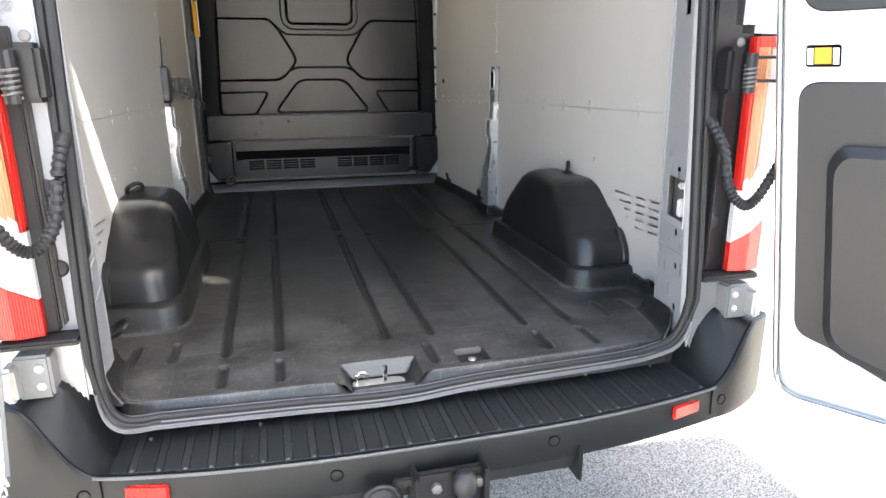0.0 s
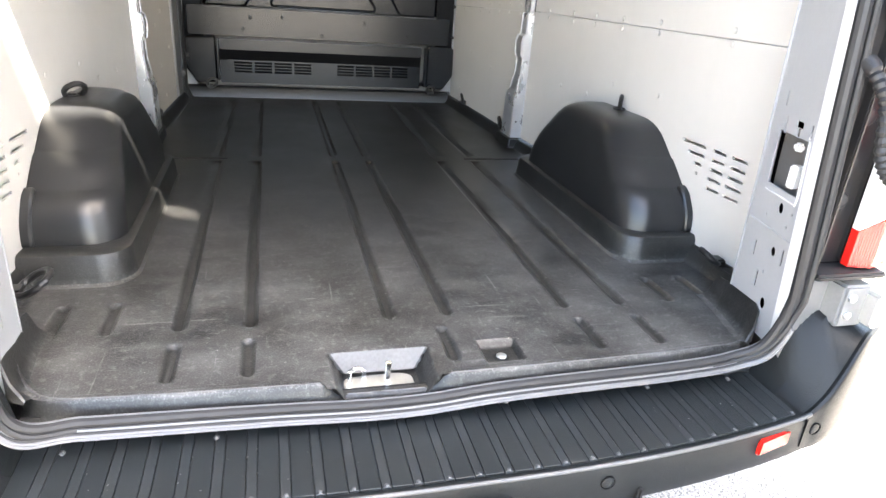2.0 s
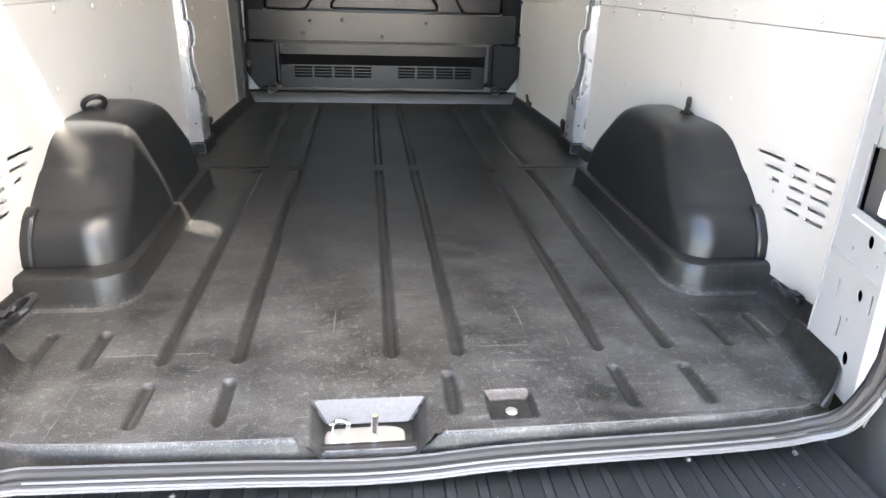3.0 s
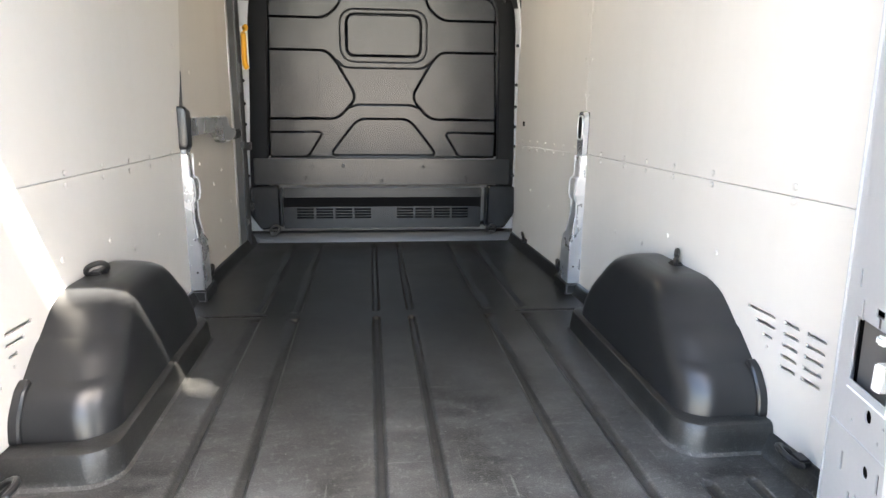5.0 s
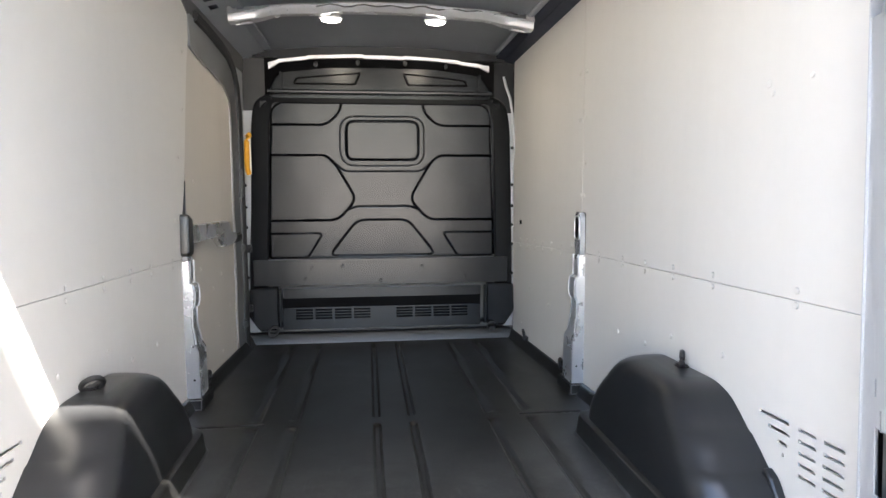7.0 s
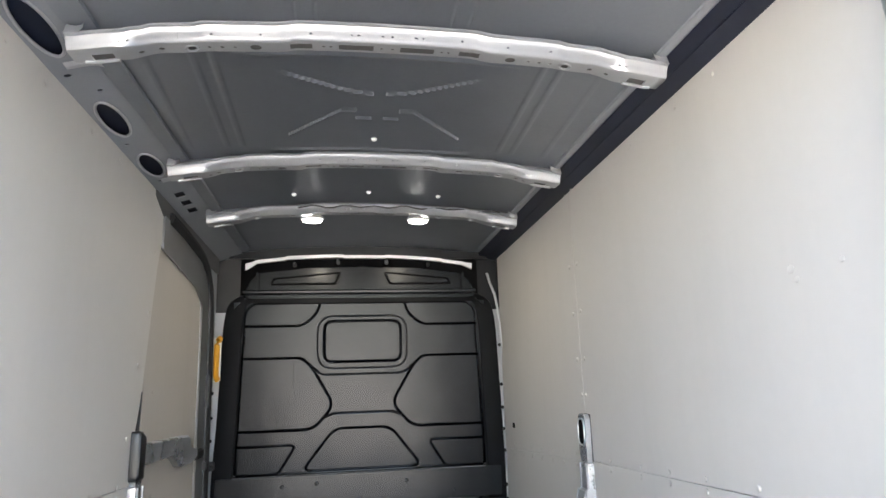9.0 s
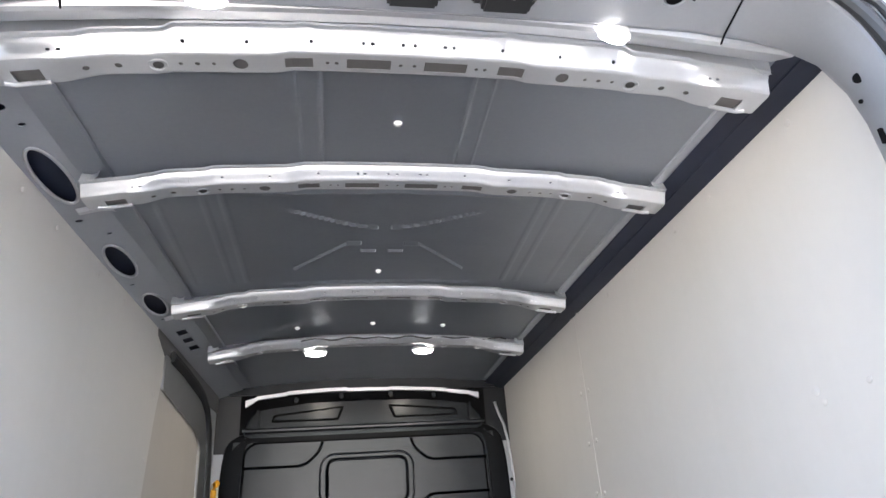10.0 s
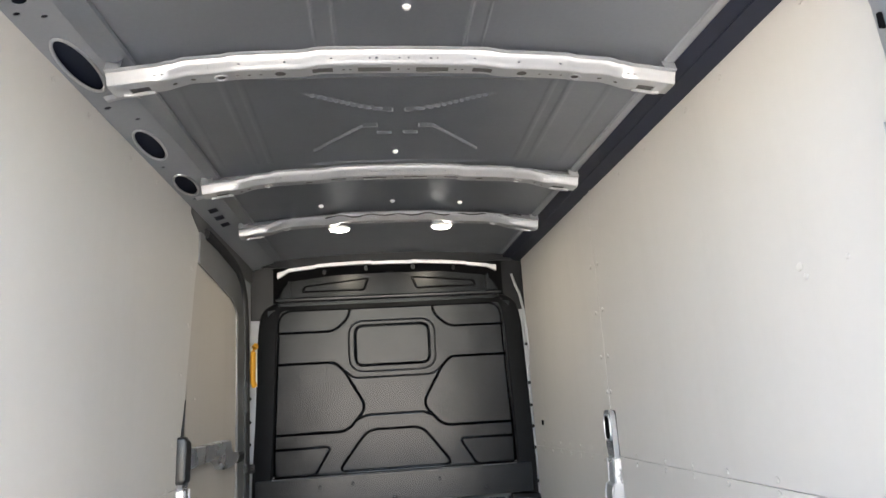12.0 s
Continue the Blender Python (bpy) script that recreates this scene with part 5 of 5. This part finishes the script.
# rubber seal right round the opening
lower = [(0.714, 0.10), (0.702, 0.062), (0.685, 0.030), (0.66, 0.010), (0.62, -0.003), (0.55, -0.010), (0.42, -0.015), (0.25, -0.018), (0.12, -0.022), (0.04, -0.028), (-0.03, -0.035), (-0.12, -0.037), (-0.20, -0.034), (-0.30, -0.028), (-0.42, -0.024),
         (-0.55, -0.020), (-0.63, -0.018), (-0.685, -0.012), (-0.716, 0.004), (-0.736, 0.034), (-0.743, 0.09)]


def seal_y(x):
    return 0.094 - 0.026 * step(0.63, 0.722, abs(x))


def softened(pts, times=2):
    """Corners of a run cut back again and again until it is a smooth curve."""
    for _ in range(times):
        out = [pts[0]]
        for p, q in zip(pts, pts[1:]):
            out += [tuple(0.75 * a + 0.25 * b for a, b in zip(p, q)), tuple(0.25 * a + 0.75 * b for a, b in zip(p, q))]
        pts = out + [pts[-1]]
    return pts


lower = softened(lower)
sides = [Vector((x, lean(z) - 0.01, z)) for x, z in softened(OPENING, 1) if z > 0.2]
ring = sides + [Vector((0.722, 0.066, 0.15))] + [Vector((x, seal_y(x), z)) for x, z in lower] + [Vector((-0.744, 0.066, 0.15))]
fat = [step(0.0, 0.2, p.z) for p in ring]
seal = tube("trim", ring, [0.010 + 0.003 * k for k in fat], RUBBER, closed=True, n=10)
tagged(seal, "black rubber seal round the rear door opening", "door seal", kind="structure")
seal2 = tube("trim", [p + Vector((0.014 * k * (1 if p.x > 0 else -1) if abs(p.x) > 0.69 else 0, -0.010 - 0.004 * k, 0.016 if p.z > 1.5 else -0.007 * (1 - k))) for p, k in zip(ring, fat)], [0.006 + 0.001 * k for k in fat], RUBBER, closed=True, n=8)
tagged(seal2, "outer lip of the black door seal", "door seal", kind="structure")
# sill ribs; the grey ones paint the bright highlight lines of the seal
for dy, dz, r, mt in ((0.003, 0.0065, 0.0045, SEALLINE), (-0.0125, -0.006, 0.0036, SEALLINE), (-0.0165, -0.0095, 0.0034, RUBBER), (-0.0200, -0.0125, 0.0034, SEALLINE), (-0.0225, -0.0165, 0.003, SEALLINE)):
    out = 1.0 + (0.010 if dy < 0 else 0.0)
    st = tube("trim", [Vector((x * out, seal_y(x) + dy, z + dz)) for x, z in lower], r, mt, n=8)
    tagged(st, "ribbed sill trim, its grey ribs painting the seal's highlight lines", "sill trim", kind="structure")
# black strip fills the gap behind the step with painted shade
tagged(box("trim", (-0.745, 0.128, -0.072), (0.735, 0.150, -0.030), RUBBER, bevel=0.008), "black strip painting the shade behind the step", "sill", kind="structure")
for x in (-0.66, -0.42, 0.114, 0.424, 0.62):
    c = empty("sill_clip", (x, 0.07, -0.056), "small white clip under the sill trim", "clip", "sill clips")
    box("head", (x - 0.005, 0.066, -0.061 + 0.016 * (x > 0)), (x + 0.005, 0.078, -0.054 + 0.016 * (x > 0)), SEALLINE, c, bevel=0.003)


# strikers on the header
for x in (-0.018, 0.140):
    t = empty("door_striker", (x, 0.28, 1.71), "bright steel door striker on a black base under the header", "door striker", "door strikers")
    zt = 1.722
    box("base_plate", (x - 0.055, 0.21, zt - 0.012), (x + 0.055, 0.33, zt - 0.002), RUBBER, t, bevel=0.005)
    box("block", (x - 0.042, 0.275, zt - 0.035), (x + 0.042, 0.325, zt - 0.010), RUBBER, t, bevel=0.005)
    tube("loop", [(x - 0.027, 0.29, zt - 0.030), (x - 0.027, 0.255, zt - 0.038), (x - 0.026, 0.238, zt - 0.043), (x - 0.020, 0.230, zt - 0.046), (x + 0.000, 0.230, zt - 0.046), (x + 0.006, 0.238, zt - 0.043), (x + 0.007, 0.255, zt - 0.038), (x + 0.007, 0.29, zt - 0.030)], 0.006, CHROME, t, n=8)
    loft("pin", [[Vector((x + 0.030 + r * math.cos(a * math.pi / 6), 0.278 - (zt - 0.03 - z) * 0.5 + r * math.sin(a * math.pi / 6), z)) for a in range(12)] for z, r in ((zt - 0.03, 0.008), (zt - 0.045, 0.007), (zt - 0.066, 0.003))], CHROME, t)
roof_lamp((-0.355, 0.372, 1.727), 0.034, 0.003, "lit oval roof lamp behind the rear header", squash=0.45)
roof_lamp((0.368, 0.392, 1.722), 0.030, 0.003, "lit roof lamp hanging askew behind the rear header", 22)

# lower door latch in the floor well and the screw beside it
lt = empty("floor_latch", (-0.115, 0.165, -0.052), "bright zinc striker plate with a pin in the floor well", "striker plate")
prism("plate", rounded([(-0.19, 0.150), (-0.145, 0.150), (-0.14, 0.135), (-0.06, 0.135), (-0.052, 0.150), (-0.052, 0.19), (-0.08, 0.20), (-0.19, 0.195)], 0.018), lambda u, v, w: Vector((u, v - 0.010, -0.041 + w)), 0.006, ZINC, lt, bevel=0.002)
tube("loop", [(-0.178, 0.170, -0.038), (-0.178, 0.172, -0.014), (-0.170, 0.173, -0.008), (-0.158, 0.173, -0.008), (-0.150, 0.172, -0.014), (-0.150, 0.170, -0.038)], 0.0045, CHROME, lt, n=8)
tube("pin", [(-0.105, 0.160, -0.038), (-0.105, 0.160, -0.018), (-0.104, 0.161, 0.004), (-0.104, 0.161, 0.010)], 0.006, CHROME, lt, n=10)
raw("well_back", [(-0.212, 0.224, -0.001), (-0.014, 0.224, -0.001), (-0.045, 0.196, -0.034), (-0.185, 0.196, -0.034), (-0.212, 0.229, -0.003), (-0.014, 0.229, -0.003), (-0.045, 0.201, -0.036), (-0.185, 0.201, -0.036)],
    [(0, 1, 2, 3), (4, 5, 6, 7), (0, 1, 5, 4), (1, 2, 6, 5), (2, 3, 7, 6), (3, 0, 4, 7)], SCUFF_SHEEN, lt, "pale slope of the well")
sc = empty("floor_screw", (0.139, 0.18, -0.014), "bright steel floor screw with a washer", "screw")
disc("washer", (0.139, 0.182, -0.0145), (0, 0, 1), 0.017, 0.003, RUBBER, sc, n=18)
disc("head", (0.139, 0.182, -0.012), (0, 0, 1), 0.011, 0.005, ZINC, sc, n=16)


# ---- outside: step bumper, tow bar, lamps, doors ----
bp = empty("rear_bumper", (0, -0.02, -0.3), "dark grey plastic step bumper with ribbed tread", "bumper")


def bump_front(x):
    a = abs(x)
    return -0.093 + 0.054 * (min(a, 0.78) / 0.7) ** 2.6 + (1.15 * max(0, a - 0.78) ** 1.6 if a > 0.78 else 0)


def bump_top(x):
    return -0.078 + 0.160 * step(0.745, 0.90, abs(x)) ** 1.2


st = []
for i in range(193):
    x = -0.975 + 1.95 * i / 192
    yf, zt = bump_front(x), bump_top(x)
    back = 0.138 + 0.037 * step(0.75, 0.93, abs(x))
    yf = min(yf, back - 0.02)
    zb = -0.078 + 0.19 * step(0.728, 0.775, abs(x)) - 0.04 * step(0.80, 0.93, abs(x))
    zm = -0.078 + 0.18 * step(0.735, 0.83, abs(x)) - 0.02 * step(0.84, 0.93, abs(x))
    st.append([Vector((x, back, zb + 0.01)), Vector((x, back - 0.01, zb)), Vector((x, (back + yf) / 2, zm)), Vector((x, yf + 0.012, zt - 0.001)), Vector((x, yf + 0.004, zt + 0.002)), Vector((x, yf - 0.002, zt - 0.004)), Vector((x, yf - 0.004, zt - 0.012)),
               Vector((x, yf - 0.006, -0.150)), Vector((x, yf + 0.0, -0.172)), Vector((x, yf + 0.03, -0.195)), Vector((x, yf + 0.10, -0.24)), Vector((x, 0.12 + max(0, yf), -0.25))])
loft("body", st, BUMPER, bp, closed=True, caps=True)
for i in range(27):
    x0 = -0.729 + 0.054 * i
    for a, b, mt in ((0.0, 0.0350, PAD), (0.0362, 0.0528, TREAD)):
        bm = bmesh.new()
        bmesh.ops.create_cube(bm, size=1)
        for v in bm.verts:
            xx = x0 + (b if v.co.x > 0 else a)
            v.co = Vector((xx, 0.134 if v.co.y > 0 else bump_front(xx) + 0.014, -0.0785 + (0.0045 if v.co.z > 0 else -0.003)))
        bmesh.ops.bevel(bm, geom=bm.edges[:], offset=0.0010, segments=1, affect="EDGES")
        part("tread_pad", bm, mt, bp)
    disc("stud", (x0 + 0.0445, bump_front(x0 + 0.0445) + 0.018, -0.0745), (0, 0, 1), 0.004, 0.0035, SCUFF_SHEEN, bp, n=8)
tube("pale_edge", [(x, bump_front(x) - 0.001, bump_top(x) + 0.0005) for x in [-0.76 + 0.02 * i for i in range(77)]], 0.004, SCUFF_SHEEN, bp, "pale worn step edge", n=6)
for sx in (-1, 1):
    y = bump_front(0.61)
    m = Matrix.Translation((sx * 0.655, bump_front(0.655) - 0.004, -0.112)) @ Matrix.Rotation(sx * radians(14), 4, "Z")
    box("reflector", (-0.047, -0.006, -0.019), (0.047, 0.006, 0.019), RED, bp, "red reflector", 0.004, m)
    box("seam", (sx * 0.745 - 0.001, bump_front(0.745) - 0.0075, -0.150), (sx * 0.745 + 0.001, bump_front(0.745) + 0.01, -0.081), DARK, bp, bevel=0)
    for x in (0.260, 0.782):
        y = bump_front(x) - 0.0055
        disc("parking_sensor", (sx * x, y, -0.115), (sx * 0.2 if x > 0.5 else 0, -1, 0), 0.013, 0.003, BUMPER, bp, "round parking sensor", n=18)
        tube("sensor_ring", [(sx * x + 0.0135 * math.cos(a * math.pi / 9), y - 0.001, -0.115 + 0.0135 * math.sin(a * math.pi / 9)) for a in range(18)], 0.0015, DARK, bp, closed=True, n=6)

tow = empty("tow_bar", (0.1, -0.08, -0.2), "black steel tow bar with a covered ball under the bumper", "tow bar")
box("cross_beam", (-0.45, -0.075, -0.215), (0.335, -0.01, -0.150), BLACKMETAL, tow, bevel=0.006)
box("end_plate", (0.328, -0.10, -0.238), (0.340, 0.02, -0.140), BLACKMETAL, tow, bevel=0.004)
box("slot", (0.20, -0.078, -0.1505), (0.30, -0.03, -0.1485), SCUFF_SHEEN, tow, "pale scrape", 0.001)
box("bracket", (-0.095, -0.135, -0.26), (0.075, -0.118, -0.118), BLACKMETAL, tow, bevel=0.006)
for x in (-0.092, 0.068):
    box("bracket_side", (x - 0.006, -0.165, -0.26), (x + 0.006, -0.07, -0.112), BLACKMETAL, tow, bevel=0.003)
loft("ball", [[Vector((0.014 + r * math.cos(a * math.pi / 10), -0.165 + r * math.sin(a * math.pi / 10), z)) for a in range(20)] for z, r in ((-0.26, 0.02), (-0.19, 0.016), (-0.165, 0.018), (-0.158, 0.025), (-0.145, 0.0285), (-0.128, 0.027), (-0.115, 0.022), (-0.107, 0.014), (-0.105, 0.004))], DOORTRIM, tow, "dull steel tow ball")
for x in (-0.045, 0.055):
    disc("nut", (x, -0.137, -0.155), (0, -1, 0), 0.013, 0.014, GREYPRIMER, tow, "steel nut", n=6, dome=0.2)
tube("socket_ring", [(-0.17 + 0.042 * math.cos(a * math.pi / 12), -0.14, -0.172 + 0.042 * math.sin(a * math.pi / 12)) for a in range(24)], 0.007, BLACKMETAL, tow, "socket cover", closed=True, n=8)
disc("socket", (-0.17, -0.135, -0.172), (0, -1, 0), 0.038, 0.01, RUBBER, tow, "round electric socket", n=20)
box("socket_arm", (-0.14, -0.13, -0.150), (-0.09, -0.115, -0.128), BLACKMETAL, tow, bevel=0.004)

for s in (1, -1):
    corner = empty("rear_corner", (s * 0.85, 0.12, 0.0), "white painted rear body corner with a recessed channel", "body corner", kind="structure")
    inner = 0.742 if s > 0 else 0.764
    box("channel", (s * inner, 0.105, 0.21), (s * 0.86, 0.16, 1.62), BLACKMETAL if s > 0 else HEADSTEEL, corner, "dark recessed channel" if s > 0 else "grey painted recessed channel", 0.004)
    if s < 0:
        box("lamp_gap", (-0.835, 0.090, 0.215), (-0.808, 0.108, 0.83), RUBBER, corner, "black gap beside the lamp", 0.003)
    box("channel_rib", (s * (inner + 0.03), 0.085, 0.23), (s * (inner + 0.04), 0.110, 0.70), BLACKMETAL, corner, bevel=0.003)
    box("upper_body", (s * 0.80, 0.085, 0.835), (s * 0.955, 0.20, 1.66), BODY, corner, "white upper body corner", 0.02)
    box("lower_body", (s * (inner + 0.006), 0.092, -0.02), (s * 0.955, 0.112, 0.205), STEEL, corner, "silver lower body corner", 0.008)
    box("ledge", (s * inner, 0.045, 0.196), (s * 0.92, 0.11, 0.210), RUBBER, corner, "black rubber ledge under the lamp", 0.005)
    for z in (0.35, 0.52):
        disc("grommet", (s * 0.795, 0.104, z), (0, -1, 0), 0.019, 0.008, RUBBER, corner, "round rubber grommet", n=16)
    lamp = empty("tail_lamp", (s * 0.88, 0.10, 0.21), "tall tail lamp with red, amber and clear lenses", "tail lamp", "tail lamps")
    box("housing", (s * 0.835, 0.085, 0.214), (s * 0.94, 0.15, 0.828), BLACKMETAL, lamp, bevel=0.01)
    def seg(name, z0, z1, x0, x1, mat, lab, cut0=0.0, cut1=0.0):
        rs = []
        for z, c in ((z0, cut0), (z1, cut1)):
            rs.append([Vector((s * x0, 0.088, z)), Vector((s * x0, 0.070, z)), Vector((s * (x0 + (x1 - x0) * 0.5), 0.058, z + c * 0.5)), Vector((s * x1, 0.072, z + c)), Vector((s * x1, 0.10, z + c))])
        loft(name, rs, mat, lamp, lab)
    seg("red_edge", 0.44, 0.825, 0.832, 0.846, RED, "dark red edge")
    seg("amber_lens", 0.45, 0.80, 0.847, 0.888, AMBER, "amber upper lens", 0.05, 0.0)
    seg("side_lens", 0.50, 0.80, 0.889, 0.93, CLEAR, "pale side lens", 0.05, 0.0)
    seg("red_top", 0.80, 0.826, 0.847, 0.93, RED, "red cap")
    seg("clear_lens", 0.296, 0.448, 0.832, 0.93, CLEAR, "clear lens", 0.06, 0.10)
    seg("red_bottom", 0.216, 0.294, 0.832, 0.93, RED, "red lower lens", 0.0, 0.06)
    # corrugated cable sleeve from body to door
    c = empty("cable_sleeve", (s * 0.74, 0.08, 0.6), "black corrugated cable sleeve looping from body to door", "cable sleeve", "cable sleeves")
    ctrl = [Vector((s * 0.745, 0.095, 0.62)), Vector((s * 0.748, 0.035, 0.56)), Vector((s * 0.765, 0.02, 0.46)), Vector((s * 0.80, 0.005, 0.415)), Vector((s * 0.835, 0.0, 0.43)), Vector((s * 0.87, -0.01, 0.50)), Vector((s * 0.895, -0.02, 0.575)), Vector((s * 0.915, -0.03, 0.63))]
    pts = []
    for i in range(len(ctrl) - 1):
        p0, p1, p2, p3 = ctrl[max(i - 1, 0)], ctrl[i], ctrl[i + 1], ctrl[min(i + 2, len(ctrl) - 1)]
        for k in range(12):
            t = k / 12
            pts.append(0.5 * ((2 * p1) + (p2 - p0) * t + (2 * p0 - 5 * p1 + 4 * p2 - p3) * t * t + (3 * p1 - p0 - 3 * p2 + p3) * t ** 3))
    tube("sleeve", pts, 0.0140, RUBBER, c, n=12, ribs=0.0035)
    disc("boot", tuple(ctrl[0]), (0, -1, -0.6), 0.017, 0.03, RUBBER, c, "rubber boot", n=14)

    # open rear door
    dr = empty("rear_door", (s * 0.885, -0.085, -0.08), "white rear van door standing open, lined with dark trim", "van door", "rear doors")
    def dfn(u, v, w, s=s):
        return Vector((s * (0.885 + 0.55 * u - 0.063 * v - 0.84 * w), -0.085 - 0.84 * u + 0.095 * v - 0.55 * w, -0.08 + v))
    ol = rounded([(0.0, 0.0), (0.70, 0.0), (0.70, 1.55), (0.62, 1.70), (0.06, 1.72), (0.0, 1.66)], 0.07, 6)
    prism("shell", ol, lambda u, v, w: dfn(u, v, w - 0.045), 0.04, BODY, dr, "white painted door shell", bevel=0.01)
    ins = rounded([(0.022, 0.025), (0.675, 0.025), (0.675, 1.53), (0.60, 1.67), (0.06, 1.69), (0.022, 1.63)], 0.06, 6)
    prism("inner_frame", ins, lambda u, v, w: dfn(u, v, w - 0.006), 0.022, BODY, dr, "white inner door frame", bevel=0.014)
    tr = rounded([(0.058, 0.19), (0.14, 0.17), (0.30, 0.10), (0.64, 0.09), (0.64, 0.80), (0.058, 0.80)], 0.05, 6)
    prism("trim_panel", tr, lambda u, v, w: dfn(u, v, w + 0.016), 0.006, DOORTRIM, dr, "dark grey moulded trim panel", bevel=0.004)
    prism("pocket", rounded([(0.125, 0.175), (0.30, 0.125), (0.60, 0.12), (0.60, 0.66), (0.15, 0.66), (0.125, 0.62)], 0.06, 6), lambda u, v, w: dfn(u, v, w + 0.021), 0.040, DOORTRIM, dr, "raised pocket of the trim", bevel=0.026)
    tr2 = rounded([(0.06, 0.95), (0.62, 0.95), (0.60, 1.60), (0.08, 1.60)], 0.06, 6)
    prism("upper_trim_panel", tr2, lambda u, v, w: dfn(u, v, w + 0.016), 0.006, DOORTRIM, dr, "dark grey upper trim panel", bevel=0.004)
    mk = prism("catch_frame", rounded([(0.072, 0.832), (0.142, 0.832), (0.142, 0.880), (0.072, 0.880)], 0.006), lambda u, v, w: dfn(u, v, w + 0.016), 0.005, DARK, dr, "dark frame of the catch", bevel=0.002)
    prism("catch_button", [(0.090, 0.838), (0.124, 0.838), (0.124, 0.874), (0.090, 0.874)], lambda u, v, w: dfn(u, v, w + 0.02), 0.006, YELLOW, dr, "yellow catch button", bevel=0.002)
    for u0 in (0.0755, 0.127):
        prism("catch_end", [(u0, 0.837), (u0 + 0.012, 0.837), (u0 + 0.012, 0.873), (u0, 0.873)], lambda u, v, w: dfn(u, v, w + 0.02), 0.005, WHITEPL, dr, "white end of the catch", bevel=0.001)
    tube("door_seal", [dfn(p[0], p[1], 0.0) for p in rounded([(0.012, 0.012), (0.688, 0.012), (0.688, 1.54), (0.61, 1.685), (0.06, 1.705), (0.012, 1.645)], 0.065, 6)], 0.007, STEEL, dr, "pale folded door edge", closed=True, n=6)
    disc("screw", tuple(dfn(0.05, 0.06, 0.015)), tuple(dfn(0, 0, 1) - dfn(0, 0, 0)), 0.007, 0.005, ZINC, dr, n=8)
    # upper hinge with its check strap
    h = box("upper_hinge", (s * 0.752, 0.05, 0.69), (s * 0.805, 0.105, 0.80), BLACKMETAL, dr, "black steel hinge with a check strap", bevel=0.01)
    tube("knuckle", [(s * 0.80, 0.035, 0.69), (s * 0.80, 0.035, 0.72), (s * 0.80, 0.035, 0.75), (s * 0.80, 0.035, 0.785)], 0.015, BLACKMETAL, h, n=12)
    tube("spring", [(s * 0.80 + 0.015 * math.cos(a), 0.033 + 0.015 * math.sin(a), 0.70 + 0.0105 * a / 6.28 * 1.0) for a in [0.5 * k for k in range(70)]], 0.0026, GREYPRIMER, h, "coiled steel spring", n=6)
    for z in (0.775, 0.72):
        tube("strap", [(s * 0.80, 0.03, z), (s * 0.85, 0.015, z), (s * 0.905, 0.0, z - 0.003)], 0.004, BLACKMETAL, h, n=6)
    box("door_leaf", (s * 0.885, -0.03, 0.70), (s * 0.905, 0.02, 0.80), BLACKMETAL, h, bevel=0.005)
    disc("bolt", (s * 0.765, 0.038, 0.81), (0, -1, 0), 0.011, 0.006, GREYPRIMER, h, n=10)
    h2 = box("lower_hinge", (s * 0.825, 0.045, 0.085), (s * 0.895, 0.10, 0.182), HINGESTEEL, dr, "bare steel hinge bracket", bevel=0.006)
    box("knuckle", (s * 0.882, 0.01, 0.095), (s * 0.91, 0.06, 0.172), ZINC, h2, bevel=0.008)
    for z in (0.115, 0.155):
        disc("bolt", (s * 0.845, 0.045, z), (0, -1, 0), 0.010, 0.008, ZINC, h2, n=6, dome=0.3)


# crumbs and flecks of pale dirt lying on the liner and on the step
rng = random.Random(7)
verts, faces = [], []
for k in range(110):
    if k < 65:
        x, y = rng.uniform(-0.6, 0.6), 0.2 + 1.9 * rng.random() ** 1.6
        z = floor_z(x, y)
    else:
        x = rng.uniform(-0.66, 0.66)
        y, z = rng.uniform(bump_front(x) + 0.025, 0.06), -0.074
    a, r = rng.uniform(0, 6.28), rng.uniform(0.0005, 0.0013)
    b = len(verts)
    for i in range(4):
        rr = r * (2.2 if i % 2 else 0.8) * rng.uniform(0.6, 1.2)
        verts.append((x + rr * math.cos(a + i * 1.57), y + rr * math.sin(a + i * 1.57), z + 0.0004))
    verts.append((x, y, z + 0.0016))
    faces += [(b + i, b + (i + 1) % 4, b + 4) for i in range(4)] + [(b, b + 1, b + 2, b + 3)]
tagged(raw("dirt_flecks", verts, faces, FLECK), "pale flecks of dirt scattered on the black plastic", "dirt", kind="stuff")
